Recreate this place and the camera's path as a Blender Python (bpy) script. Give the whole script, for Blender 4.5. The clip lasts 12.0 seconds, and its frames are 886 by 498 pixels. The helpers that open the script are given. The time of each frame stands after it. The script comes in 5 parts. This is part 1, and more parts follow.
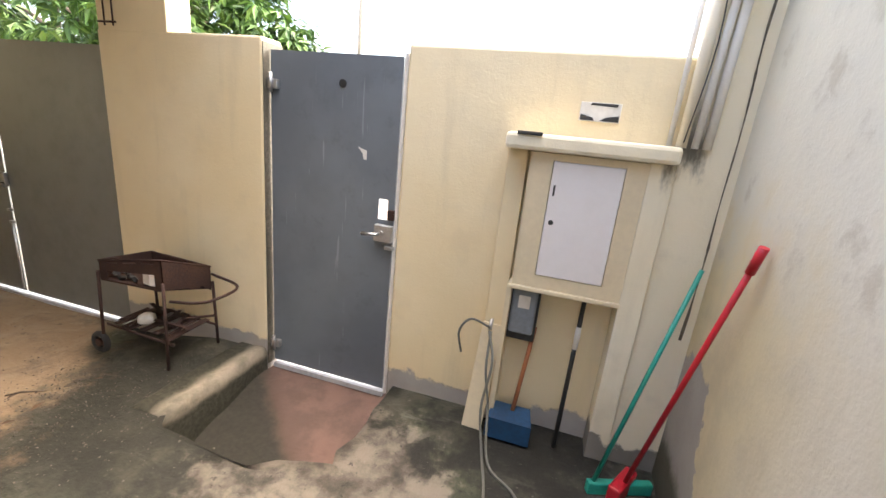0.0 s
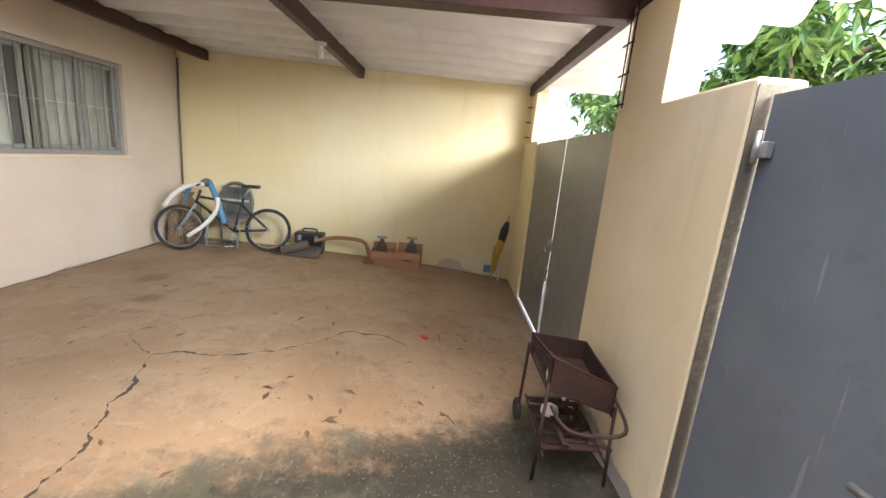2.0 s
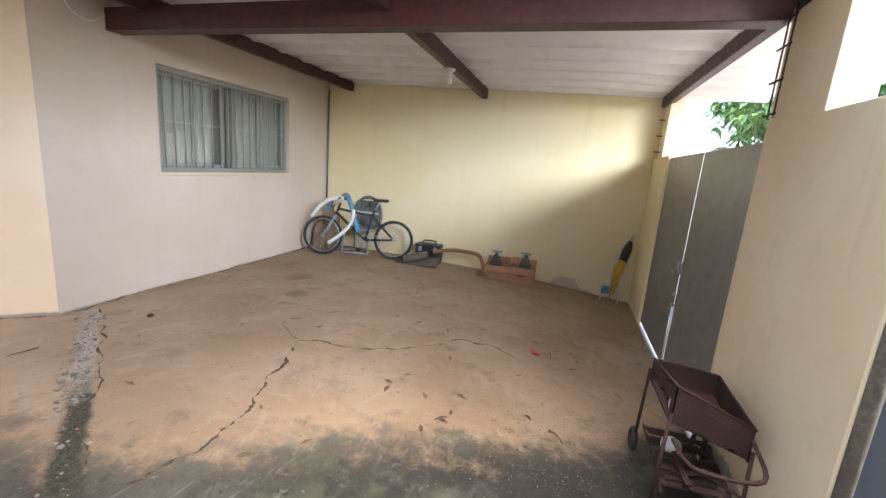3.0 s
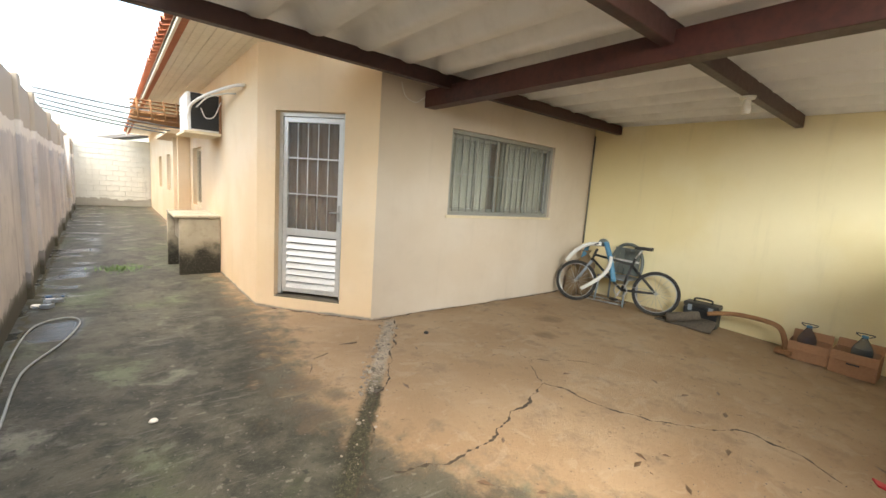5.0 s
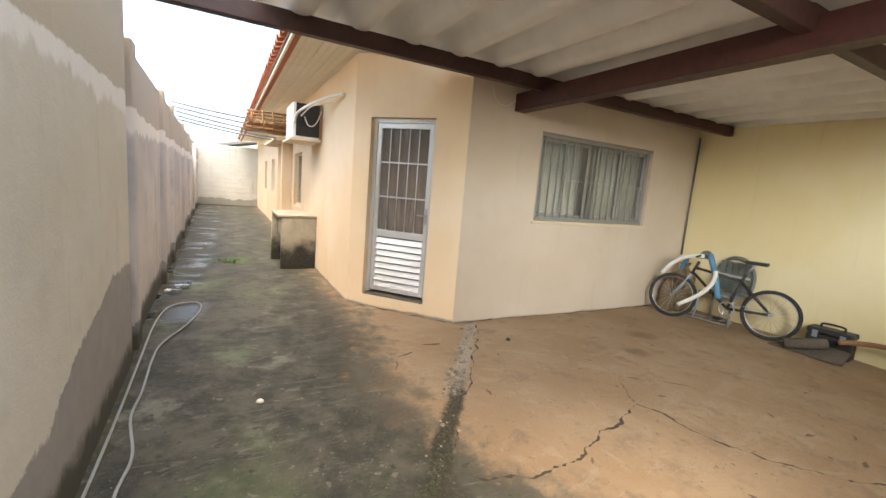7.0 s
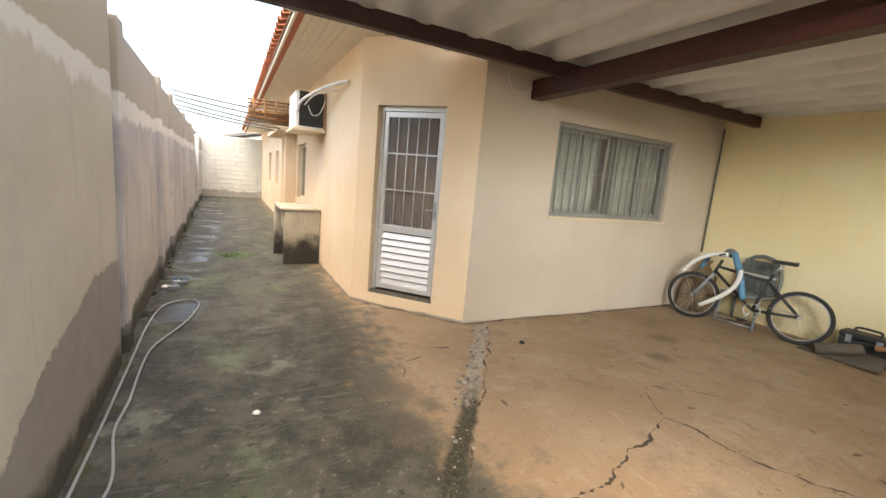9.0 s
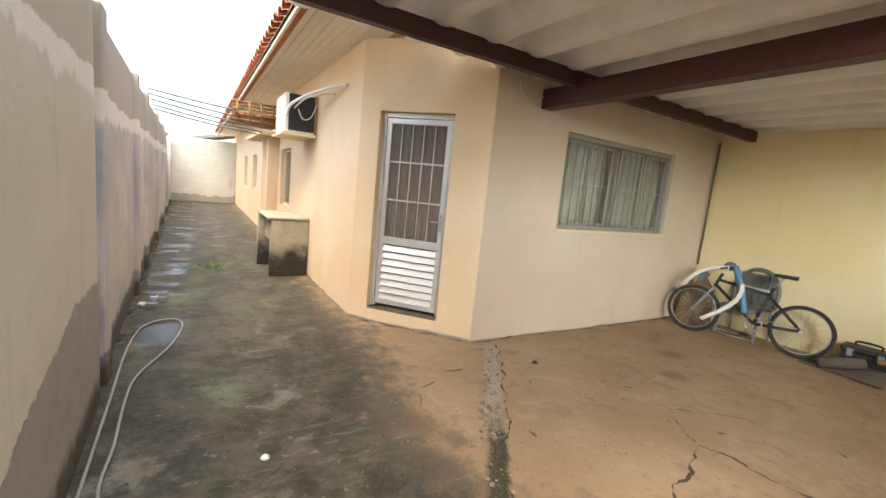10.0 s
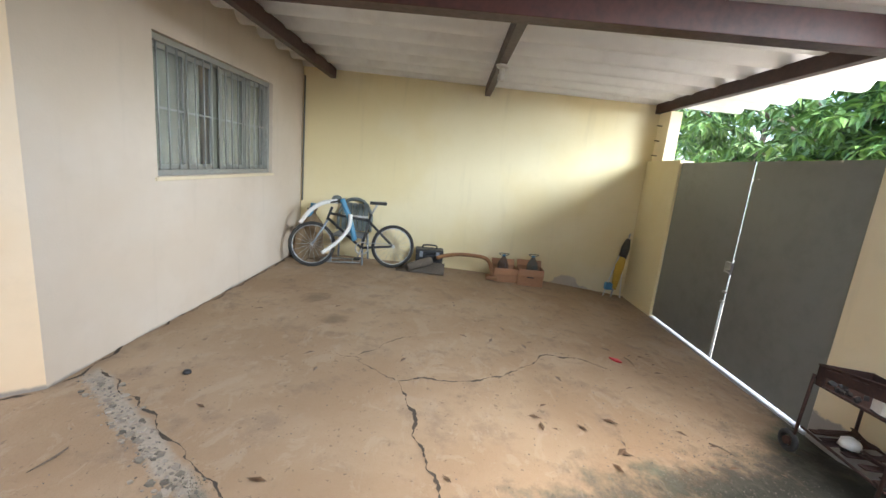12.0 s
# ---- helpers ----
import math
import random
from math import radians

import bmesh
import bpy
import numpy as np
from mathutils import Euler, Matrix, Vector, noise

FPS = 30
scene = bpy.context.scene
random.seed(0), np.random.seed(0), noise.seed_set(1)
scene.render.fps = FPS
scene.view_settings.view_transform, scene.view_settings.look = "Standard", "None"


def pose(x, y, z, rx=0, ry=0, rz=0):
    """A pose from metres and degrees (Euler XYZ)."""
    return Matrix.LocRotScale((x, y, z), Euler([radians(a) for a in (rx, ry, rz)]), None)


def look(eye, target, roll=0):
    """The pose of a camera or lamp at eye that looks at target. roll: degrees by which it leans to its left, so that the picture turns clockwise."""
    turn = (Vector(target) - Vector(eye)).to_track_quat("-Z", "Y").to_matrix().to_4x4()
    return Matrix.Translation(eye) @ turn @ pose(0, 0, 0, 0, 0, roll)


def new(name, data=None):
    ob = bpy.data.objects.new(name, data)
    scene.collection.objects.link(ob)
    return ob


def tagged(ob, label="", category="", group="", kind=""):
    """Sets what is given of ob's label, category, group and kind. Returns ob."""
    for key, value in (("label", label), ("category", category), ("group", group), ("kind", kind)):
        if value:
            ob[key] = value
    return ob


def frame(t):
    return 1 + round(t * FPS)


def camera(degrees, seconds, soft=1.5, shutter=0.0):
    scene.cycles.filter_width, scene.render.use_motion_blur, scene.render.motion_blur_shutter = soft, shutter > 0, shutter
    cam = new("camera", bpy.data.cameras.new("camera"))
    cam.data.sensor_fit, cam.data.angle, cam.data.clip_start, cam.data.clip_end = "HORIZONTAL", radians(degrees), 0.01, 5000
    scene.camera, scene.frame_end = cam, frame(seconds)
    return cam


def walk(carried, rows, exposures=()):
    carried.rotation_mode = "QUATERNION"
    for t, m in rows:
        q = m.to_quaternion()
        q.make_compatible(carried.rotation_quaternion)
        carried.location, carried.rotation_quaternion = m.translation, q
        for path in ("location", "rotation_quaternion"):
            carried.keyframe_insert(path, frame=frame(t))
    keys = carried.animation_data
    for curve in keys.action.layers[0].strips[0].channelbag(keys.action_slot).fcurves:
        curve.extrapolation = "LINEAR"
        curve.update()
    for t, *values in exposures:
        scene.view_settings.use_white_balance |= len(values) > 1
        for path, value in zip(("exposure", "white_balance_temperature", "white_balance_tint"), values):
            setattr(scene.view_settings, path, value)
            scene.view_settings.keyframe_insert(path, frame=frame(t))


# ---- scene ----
cam = camera(94.2, 12.0)
PATH = [
    (0, (0.4, 0.264, 1.572), (-0.109, 2.121, 1.03), 5.9),
    (0.5, (0.414, 0.668, 1.592), (-0.473, 2.382, 1.067), 5.6),
    (1, (0.304, 0.99, 1.592), (-1.038, 2.374, 1.057), 7.6),
    (1.5, (0.21, 1.173, 1.608), (-1.614, 1.846, 1.139), 6.6),
    (2, (0.159, 1.378, 1.624), (-1.794, 1.373, 1.193), 5.2),
    (2.5, (0.245, 1.379, 1.622), (-1.698, 1.173, 1.197), 5.0),
    (3, (0.268, 1.372, 1.622), (-1.613, 0.825, 1.22), 4.7),
    (3.2, (0.243, 1.37, 1.63), (-1.594, 0.685, 1.235), 4.5),
    (4.8, (0.231, 1.339, 1.61), (-1.099, -0.128, 1.325), 4.1),
    (5, (0.253, 1.321, 1.596), (-0.995, -0.218, 1.32), 4.0),
    (5.5, (0.297, 1.291, 1.599), (-0.759, -0.385, 1.326), 4.1),
    (6, (0.317, 1.286, 1.593), (-0.591, -0.475, 1.319), 4.1),
    (6.5, (0.294, 1.284, 1.593), (-0.572, -0.496, 1.31), 4.3),
    (7, (0.317, 1.257, 1.59), (-0.622, -0.485, 1.306), 4.7),
    (7.2, (0.357, 1.243, 1.587), (-0.626, -0.475, 1.304), 4.8),
    (8.8, (0.255, 1.044, 1.589), (-0.733, -0.667, 1.279), 4.8),
    (9, (0.247, 1.003, 1.586), (-0.672, -0.745, 1.267), 5.0),
    (9.5, (0.328, 0.847, 1.592), (-0.564, -0.92, 1.303), 5.9),
    (10, (0.433, 0.63, 1.608), (-0.597, -1.062, 1.327), 5.7),
    (10.5, (0.371, 0.416, 1.597), (-0.838, -1.152, 1.314), 4.3),
    (11, (0.281, 0.206, 1.617), (-1.307, -0.955, 1.256), 5.5),
    (11.5, (0.313, -0.164, 1.62), (-1.582, -0.676, 1.241), 6.1),
    (12, (0.165, -0.378, 1.598), (-1.795, -0.393, 1.201), 5.4),
]
EXPOSURES = [(0, 2.65, 7000, 11), (1, 2.5, 7300, 12), (1.5, 2.4, 7300, 14), (2.2, 2.65, 6200, 12), (3.2, 2.5, 5900, 12), (4.8, 2.48, 7100, 5), (6.5, 2.38, 7100, 8), (10.5, 2.34, 7400, 9), (11.3, 2.3, 8300, 12), (12, 2.6, 5900, 6)]
walk(cam, [(t, look(eye, target, roll)) for t, eye, target, roll in PATH], EXPOSURES)

# ---- world, sun, exposure ----
world = bpy.data.worlds.new("sky")
scene.world = world
world.use_nodes = True
wn = world.node_tree.nodes
sky = wn.new("ShaderNodeTexSky")
sky.sky_type = "NISHITA"
sky.sun_disc = False
sky.sun_elevation, sky.sun_rotation = radians(71), radians(56)
sky.dust_density, sky.air_density, sky.ozone_density = 4.0, 1.0, 0.6
wn["Background"].inputs["Strength"].default_value = 0.15
world.node_tree.links.new(sky.outputs["Color"], wn["Background"].inputs["Color"])
sun_data = bpy.data.lights.new("sun", "SUN")
sun_data.energy, sun_data.angle, sun_data.color = 0.80, radians(85), (1.0, 0.95, 0.87)
sun = new("sun", sun_data)
sun.matrix_world = look((0, 0, 0), (-0.24, -0.16, -0.85))
sun.location = (0, 0, 20)


def sky_fill_lamp(name, at, target, sx, sy, watts, colour):
    """An added area lamp that boosts the sky light entering the carport."""
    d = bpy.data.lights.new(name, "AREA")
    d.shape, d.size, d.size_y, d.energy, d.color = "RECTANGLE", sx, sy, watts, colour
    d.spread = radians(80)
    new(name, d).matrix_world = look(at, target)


# unseen fill lamp in mid-air north-east of the gates, shining in under the carport roof
sky_fill_lamp("fill_over_gates", (-0.2, 4.9, 3.3), (-6.0, -0.2, 1.1), 4.0, 1.7, 55.0, (0.92, 0.96, 1.0))

# ---- node materials ----
class Nodes:
    def __init__(self, name):
        self.mat = bpy.data.materials.new(name)
        self.mat.use_nodes = True
        self.tree = self.mat.node_tree
        self.bsdf = self.tree.nodes["Principled BSDF"]
        self.pos = self.tree.nodes.new("ShaderNodeNewGeometry").outputs["Position"]
        sep = self.tree.nodes.new("ShaderNodeSeparateXYZ")
        self.link(self.pos, sep.inputs[0])
        self.x, self.y, self.z = sep.outputs

    def link(self, a, b):
        self.tree.links.new(a, b)

    def put(self, value, socket):
        if isinstance(value, (int, float)):
            socket.default_value = value
        elif isinstance(value, tuple):
            socket.default_value = (*value, 1.0)[:4]
        else:
            self.link(value, socket)

    def op(self, kind, a, b=0.0, c=0.0):
        n = self.tree.nodes.new("ShaderNodeMath")
        n.operation = kind
        for v, s in zip((a, b, c), n.inputs):
            self.put(v, s)
        return n.outputs[0]

    def scaled(self, sx, sy, sz):
        n = self.tree.nodes.new("ShaderNodeVectorMath")
        n.operation = "MULTIPLY"
        self.link(self.pos, n.inputs[0])
        n.inputs[1].default_value = (sx, sy, sz)
        return n.outputs[0]

    def noise(self, scale, detail=5.0, rough=0.55, vec=None, distort=0.0):
        n = self.tree.nodes.new("ShaderNodeTexNoise")
        self.link(vec or self.pos, n.inputs["Vector"])
        n.inputs["Scale"].default_value = scale
        n.inputs["Detail"].default_value = detail
        n.inputs["Roughness"].default_value = rough
        n.inputs["Distortion"].default_value = distort
        return n.outputs["Fac"]

    def step(self, v, lo, hi, a=0.0, b=1.0):
        n = self.tree.nodes.new("ShaderNodeMapRange")
        n.interpolation_type = "SMOOTHSTEP"
        for val, s in zip((v, lo, hi, a, b), n.inputs):
            self.put(val, s)
        return n.outputs[0]

    def along_y(self, pts, lo, hi, wobble=0.0):
        """A value between lo and hi that follows y through the (y, value) points."""
        y0, y1 = pts[0][0], pts[-1][0]
        lin = self.tree.nodes.new("ShaderNodeMapRange")
        lin.inputs[1].default_value, lin.inputs[2].default_value = y0, y1
        self.link(self.op("ADD", self.y, self.op("MULTIPLY_ADD", self.noise(6.0, 7, 0.65), wobble * 2, -wobble)), lin.inputs[0])
        curve = self.tree.nodes.new("ShaderNodeFloatCurve")
        c = curve.mapping.curves[0]
        flat = [((y - y0) / (y1 - y0), (v - lo) / (hi - lo)) for y, v in pts]
        c.points[0].location, c.points[-1].location = flat[0], flat[-1]
        for p in flat[1:-1]:
            c.points.new(*p)
        curve.mapping.update()
        self.link(lin.outputs[0], curve.inputs["Value"])
        return self.op("MULTIPLY_ADD", curve.outputs[0], hi - lo, lo)

    def spot(self, x, y, r, wobble):
        """1 inside a ragged round patch on the floor."""
        dx, dy = self.op("SUBTRACT", self.x, x), self.op("SUBTRACT", self.y, y)
        d = self.op("SQRT", self.op("ADD", self.op("MULTIPLY", dx, dx), self.op("MULTIPLY", dy, dy)))
        return self.step(self.op("MULTIPLY_ADD", wobble, r * 3.2, self.op("SUBTRACT", d, r * 1.6)), r * 0.4, r * 1.3, 1.0, 0.0)

    def mix(self, f, a, b, blend="MIX"):
        n = self.tree.nodes.new("ShaderNodeMix")
        n.data_type, n.blend_type = "RGBA", blend
        self.put(f, n.inputs[0])
        self.put(a, n.inputs[6])
        self.put(b, n.inputs[7])
        return n.outputs[2]

    def bump(self, height, strength, distance=0.01, after=None):
        n = self.tree.nodes.new("ShaderNodeBump")
        n.inputs["Strength"].default_value = strength
        n.inputs["Distance"].default_value = distance
        self.link(height, n.inputs["Height"])
        if after:
            self.link(after, n.inputs["Normal"])
        return n.outputs[0]

    def done(self, colour, rough=0.7, metal=0.0, normal=None, **more):
        self.put(colour, self.bsdf.inputs["Base Color"])
        self.put(rough, self.bsdf.inputs["Roughness"])
        self.put(metal, self.bsdf.inputs["Metallic"])
        if normal:
            self.link(normal, self.bsdf.inputs["Normal"])
        for key, v in more.items():
            self.put(v, self.bsdf.inputs[key.replace("_", " ")])
        return self.mat


def mix3(a, b, f):
    return tuple(p + (q - p) * f for p, q in zip(a, b))


def painted(name, colour, dirt, rough=0.6, metal=0.0, scale=9.0, amount=0.5, bump=0.15, streak=False):
    """Paint, plastic, metal or wood with grime at two scales."""
    n = Nodes(name)
    big = n.noise(scale * 0.25, 4)
    fine = n.noise(scale * 4, 6, 0.65, n.scaled(1, 1, 0.15) if streak else None)
    f = n.op("MULTIPLY", n.step(n.op("MULTIPLY_ADD", fine, 0.5, n.op("MULTIPLY", big, 0.5)), 0.42, 0.68), amount)
    r = n.op("MULTIPLY_ADD", fine, 0.25, rough - 0.12)
    return n.done(n.mix(f, colour, dirt), r, metal, n.bump(fine, bump, 0.004))


def plaster(name, colour, pale, under, edge_z, ragged, rough=0.85, stain=0.35, band=None, mould=None, north=None, moss=0.0):
    """Painted render: blotches, run marks, trowel relief, and paint gone from the foot up to about edge_z."""
    n = Nodes(name)
    big = n.noise(0.9, 4)
    mid = n.noise(5.5, 6, 0.6)
    fine = n.noise(70, 4, 0.6)
    runs = n.noise(3.0, 5, 0.6, n.scaled(2.2, 2.2, 0.22))
    c = n.mix(n.step(big, 0.38, 0.65), colour, pale)
    c = n.mix(n.op("MULTIPLY", n.step(mid, 0.5, 0.75), stain * 0.5), c, mix3(colour, under, 0.55))
    c = n.mix(n.op("MULTIPLY", n.step(runs, 0.55, 0.75), stain * 0.6), c, mix3(colour, (0.12, 0.11, 0.09), 0.5))
    if band:
        zz = n.op("ADD", n.z, n.op("MULTIPLY_ADD", n.noise(2.6, 7, 0.65, n.scaled(1, 1, 0.5)), 0.16, -0.08))
        low = n.op("ADD", n.z, n.op("MULTIPLY_ADD", n.noise(3.0, 7, 0.65, n.scaled(1.8, 1.8, 0.6)), 0.34, -0.17))
        c = n.mix(n.step(zz, band[1], band[1] + 0.02), c, mix3(colour, (0.42, 0.34, 0.22), 0.6))
        c = n.mix(n.op("MULTIPLY", n.step(low, band[0], band[0] + 0.05), n.step(zz, band[1], band[1] + 0.02, 1.0, 0.0)), c, mix3(pale, (0.8, 0.76, 0.68), 0.7))
    if north:
        c = n.mix(n.step(n.op("MULTIPLY_ADD", big, 0.8, n.y), 1.5, 2.2), c, n.mix(n.step(mid, 0.4, 0.65), north, mix3(north, (0.40, 0.35, 0.26), 0.35)))
        high = n.op("MULTIPLY", n.step(n.op("MULTIPLY_ADD", mid, 0.8, n.z), 1.45, 1.95), n.step(n.y, 0.2, 0.8))
        c = n.mix(n.op("MULTIPLY", high, 0.6), c, n.mix(n.step(mid, 0.56, 0.68), (0.68, 0.67, 0.61), (0.50, 0.47, 0.41)))
    if mould:
        d = [n.op("MULTIPLY", n.op("SUBTRACT", a, b), k) for a, b, k in zip((n.x, n.y, n.z), mould, (1.0, 1.0, 0.62))]
        r = n.op("SQRT", n.op("ADD", n.op("ADD", n.op("MULTIPLY", d[0], d[0]), n.op("MULTIPLY", d[1], d[1])), n.op("MULTIPLY", d[2], d[2])))
        spot = n.step(n.op("ADD", r, n.op("MULTIPLY_ADD", n.noise(9.0, 7, 0.7, n.scaled(1.5, 1.5, 0.5)), 0.30, -0.15)), 0.01, 0.12, 0.85, 0.0)
        c = n.mix(spot, c, (0.035, 0.03, 0.024))
    wob = n.op("MULTIPLY_ADD", n.noise(2.3, 8, 0.68), ragged * 2.0, n.op("MULTIPLY_ADD", n.noise(0.8, 3), ragged * 1.6, -1.8 * ragged))
    if isinstance(edge_z, tuple):
        edge_z = n.along_y(edge_z, -0.2, 1.0, 0.2)
    gone = n.step(n.op("SUBTRACT", n.op("ADD", n.z, wob), edge_z), -0.012, 0.012, 1.0, 0.0)
    cement = n.mix(mid, mix3(under, (0, 0, 0), 0.15), mix3(under, (1, 1, 1), 0.12))
    c = n.mix(gone, c, cement)
    if moss:
        low = n.op("MULTIPLY_ADD", mid, -0.22, n.op("MULTIPLY_ADD", fine, 0.05, n.z))
        c = n.mix(n.step(low, moss - 0.16, moss - 0.03, 0.9, 0.0), c, n.mix(fine, (0.028, 0.027, 0.014), (0.075, 0.068, 0.038)))
    h = n.op("MULTIPLY_ADD", gone, -0.6, n.op("MULTIPLY_ADD", mid, 0.9, n.op("MULTIPLY", fine, 0.25)))
    return n.done(c, rough, 0.0, n.bump(h, 0.45, 0.012))


def ground_concrete():
    """Tan worn cement of the carport, dark damp cement along the passage and by the small gate."""
    n = Nodes("yard_cement")
    border = n.along_y(((-3.4, -1.0), (-2.3, -0.95), (-1.6, -0.78), (-1.2, -0.8), (-0.85, -0.95), (-0.3, -1.12), (0.1, -1.45), (0.5, -1.72), (1.0, -1.9), (1.6, -2.15), (2.4, -2.9)), -3.0, 0.0)
    big, mid, fine = n.noise(1.1, 5, 0.6), n.noise(4.5, 8, 0.65), n.noise(45, 6, 0.7)
    side = n.op("ADD", n.op("SUBTRACT", n.x, border), n.op("MULTIPLY_ADD", mid, 1.3, n.op("MULTIPLY_ADD", fine, 0.3, -0.80)))
    damp = n.step(side, -0.28, 0.28)
    tan = n.mix(n.step(big, 0.35, 0.65), (0.285, 0.192, 0.112), (0.34, 0.243, 0.152))
    tan = n.mix(n.op("MULTIPLY", n.step(mid, 0.5, 0.7), 0.5), tan, (0.165, 0.118, 0.082))
    tan = n.mix(n.op("MULTIPLY", n.step(n.noise(2.1, 6, 0.6), 0.58, 0.72), 0.4), tan, (0.37, 0.295, 0.22))
    tan = n.mix(n.op("MULTIPLY", n.step(fine, 0.62, 0.75), 0.35), tan, (0.18, 0.13, 0.09))
    grey = n.mix(n.step(mid, 0.35, 0.65), (0.022, 0.022, 0.014), (0.085, 0.08, 0.056))
    grey = n.mix(n.step(n.noise(1.6, 8, 0.7), 0.55, 0.70), grey, (0.25, 0.235, 0.20))
    grey = n.mix(n.op("MULTIPLY", n.step(n.noise(0.8, 6, 0.65), 0.52, 0.66), 0.65), grey, (0.072, 0.095, 0.036))
    grey = n.mix(n.op("MULTIPLY", n.step(fine, 0.6, 0.72), 0.4), grey, (0.33, 0.31, 0.27))
    sweep = n.noise(6.0, 6, 0.7, n.scaled(0.5, 2.4, 1), 1.2)
    grey = n.mix(n.op("MULTIPLY", n.step(sweep, 0.56, 0.70), 0.55), grey, (0.21, 0.20, 0.172))
    grey = n.mix(n.op("MULTIPLY", n.step(n.noise(17, 3, 0.5), 0.66, 0.70), 0.35), grey, (0.30, 0.27, 0.22))
    grey = n.mix(n.op("MULTIPLY", n.step(n.noise(11, 4, 0.6), 0.62, 0.68), 0.8), grey, (0.018, 0.018, 0.013))
    tan = n.mix(n.op("MULTIPLY", n.step(sweep, 0.6, 0.72), 0.4), tan, (0.35, 0.275, 0.20))
    tan = n.mix(n.op("MULTIPLY", n.step(n.noise(13, 4, 0.6), 0.66, 0.70), 0.6), tan, (0.13, 0.095, 0.065))
    tan = n.mix(n.op("MULTIPLY", n.step(n.noise(28, 5, 0.7), 0.64, 0.67), 0.7), tan, (0.10, 0.072, 0.05))
    tan = n.mix(n.op("MULTIPLY", n.step(n.noise(3.3, 8, 0.75, n.scaled(1, 1.4, 1), 0.8), 0.54, 0.60), 0.28), tan, (0.40, 0.32, 0.23))
    for sx, sy, sr in ((-4.01, -1.71, 0.13), (-3.49, -1.36, 0.11)):
        tan = n.mix(n.op("MULTIPLY", n.spot(sx, sy, sr, mid), 0.55), tan, (0.11, 0.072, 0.045))
    ex, ey = n.op("MULTIPLY_ADD", n.x, 1.7, 0.72), n.op("MULTIPLY_ADD", n.y, 1.9, -2.95)
    dist = n.op("SQRT", n.op("ADD", n.op("MULTIPLY", ex, ex), n.op("MULTIPLY", ey, ey)))
    worn = n.step(n.op("MULTIPLY_ADD", mid, 1.5, n.op("SUBTRACT", 0.25, dist)), -0.1, 0.15)
    grey = n.mix(n.op("MULTIPLY", worn, 0.85), grey, n.mix(n.step(mid, 0.4, 0.62), (0.12, 0.10, 0.078), (0.26, 0.22, 0.175)))
    grey = n.mix(n.op("MULTIPLY", n.spot(0.45, 2.2, 0.6, mid), 0.85), grey, (0.012, 0.011, 0.008))
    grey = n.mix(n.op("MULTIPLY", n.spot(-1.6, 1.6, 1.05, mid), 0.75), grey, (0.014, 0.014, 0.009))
    grey = n.mix(n.op("MULTIPLY", n.step(n.noise(38, 5, 0.7), 0.65, 0.69), 0.5), grey, (0.30, 0.27, 0.23))
    grey = n.mix(n.op("MULTIPLY", n.step(n.noise(24, 5, 0.7), 0.62, 0.66), 0.7), grey, (0.012, 0.012, 0.009))
    grey = n.mix(0.15, grey, (0.0, 0.0, 0.0))
    col = n.mix(damp, tan, grey)
    for sx, sy, sr in ((-0.82, -1.55, 0.17), (-0.72, -1.12, 0.15), (-0.98, -1.30, 0.10)):
        col = n.mix(n.op("MULTIPLY", n.spot(sx, sy, sr, n.noise(9, 7, 0.7)), 0.55), col, (0.05, 0.045, 0.034))
    off = n.op("ADD", n.op("MULTIPLY_ADD", n.x, 0.814, 1.75), n.op("MULTIPLY_ADD", n.y, -0.581, -1.482))
    off = n.op("ABSOLUTE", n.op("ADD", n.op("ADD", off, 0.03), n.op("MULTIPLY_ADD", mid, 0.16, n.op("MULTIPLY_ADD", fine, 0.05, -0.105))))
    seam = n.op("MULTIPLY", n.step(off, 0.035, 0.085, 1.0, 0.0), n.op("MULTIPLY", n.step(n.y, -2.62, -2.5), n.step(n.y, -0.25, 0.25, 1.0, 0.0)))
    pale = n.mix(n.step(fine, 0.4, 0.65), (0.36, 0.305, 0.24), (0.29, 0.24, 0.185))
    green = n.mix(n.step(fine, 0.4, 0.62), (0.012, 0.013, 0.006), (0.048, 0.046, 0.022))
    col = n.mix(n.op("MULTIPLY", seam, 0.95), col, n.mix(n.step(n.op("MULTIPLY_ADD", mid, 0.8, n.y), -1.15, -0.75), pale, green))
    wet = n.op("MULTIPLY", n.step(n.x, 0.35, 0.75), n.step(n.y, -2.6, -3.6))
    wet = n.op("MULTIPLY", wet, n.step(n.noise(1.3, 4, 0.5, n.scaled(1, 1.6, 1)), 0.50, 0.60))
    col = n.mix(n.op("MULTIPLY", wet, 0.55), col, (0.03, 0.03, 0.028))
    rough = n.op("MULTIPLY_ADD", wet, -0.72, n.op("MULTIPLY_ADD", damp, -0.18, 0.86))
    h = n.op("MULTIPLY_ADD", mid, 0.8, n.op("MULTIPLY", fine, n.op("MULTIPLY_ADD", wet, -0.35, 0.4)))
    return n.done(col, rough, 0.0, n.bump(h, 0.75, 0.022))


def glass(name, tint, rough=0.05):
    n = Nodes(name)
    return n.done(tint, n.op("MULTIPLY_ADD", n.noise(6, 4), 0.04, rough), 0.0, None, Transmission_Weight=0.95, IOR=1.25)


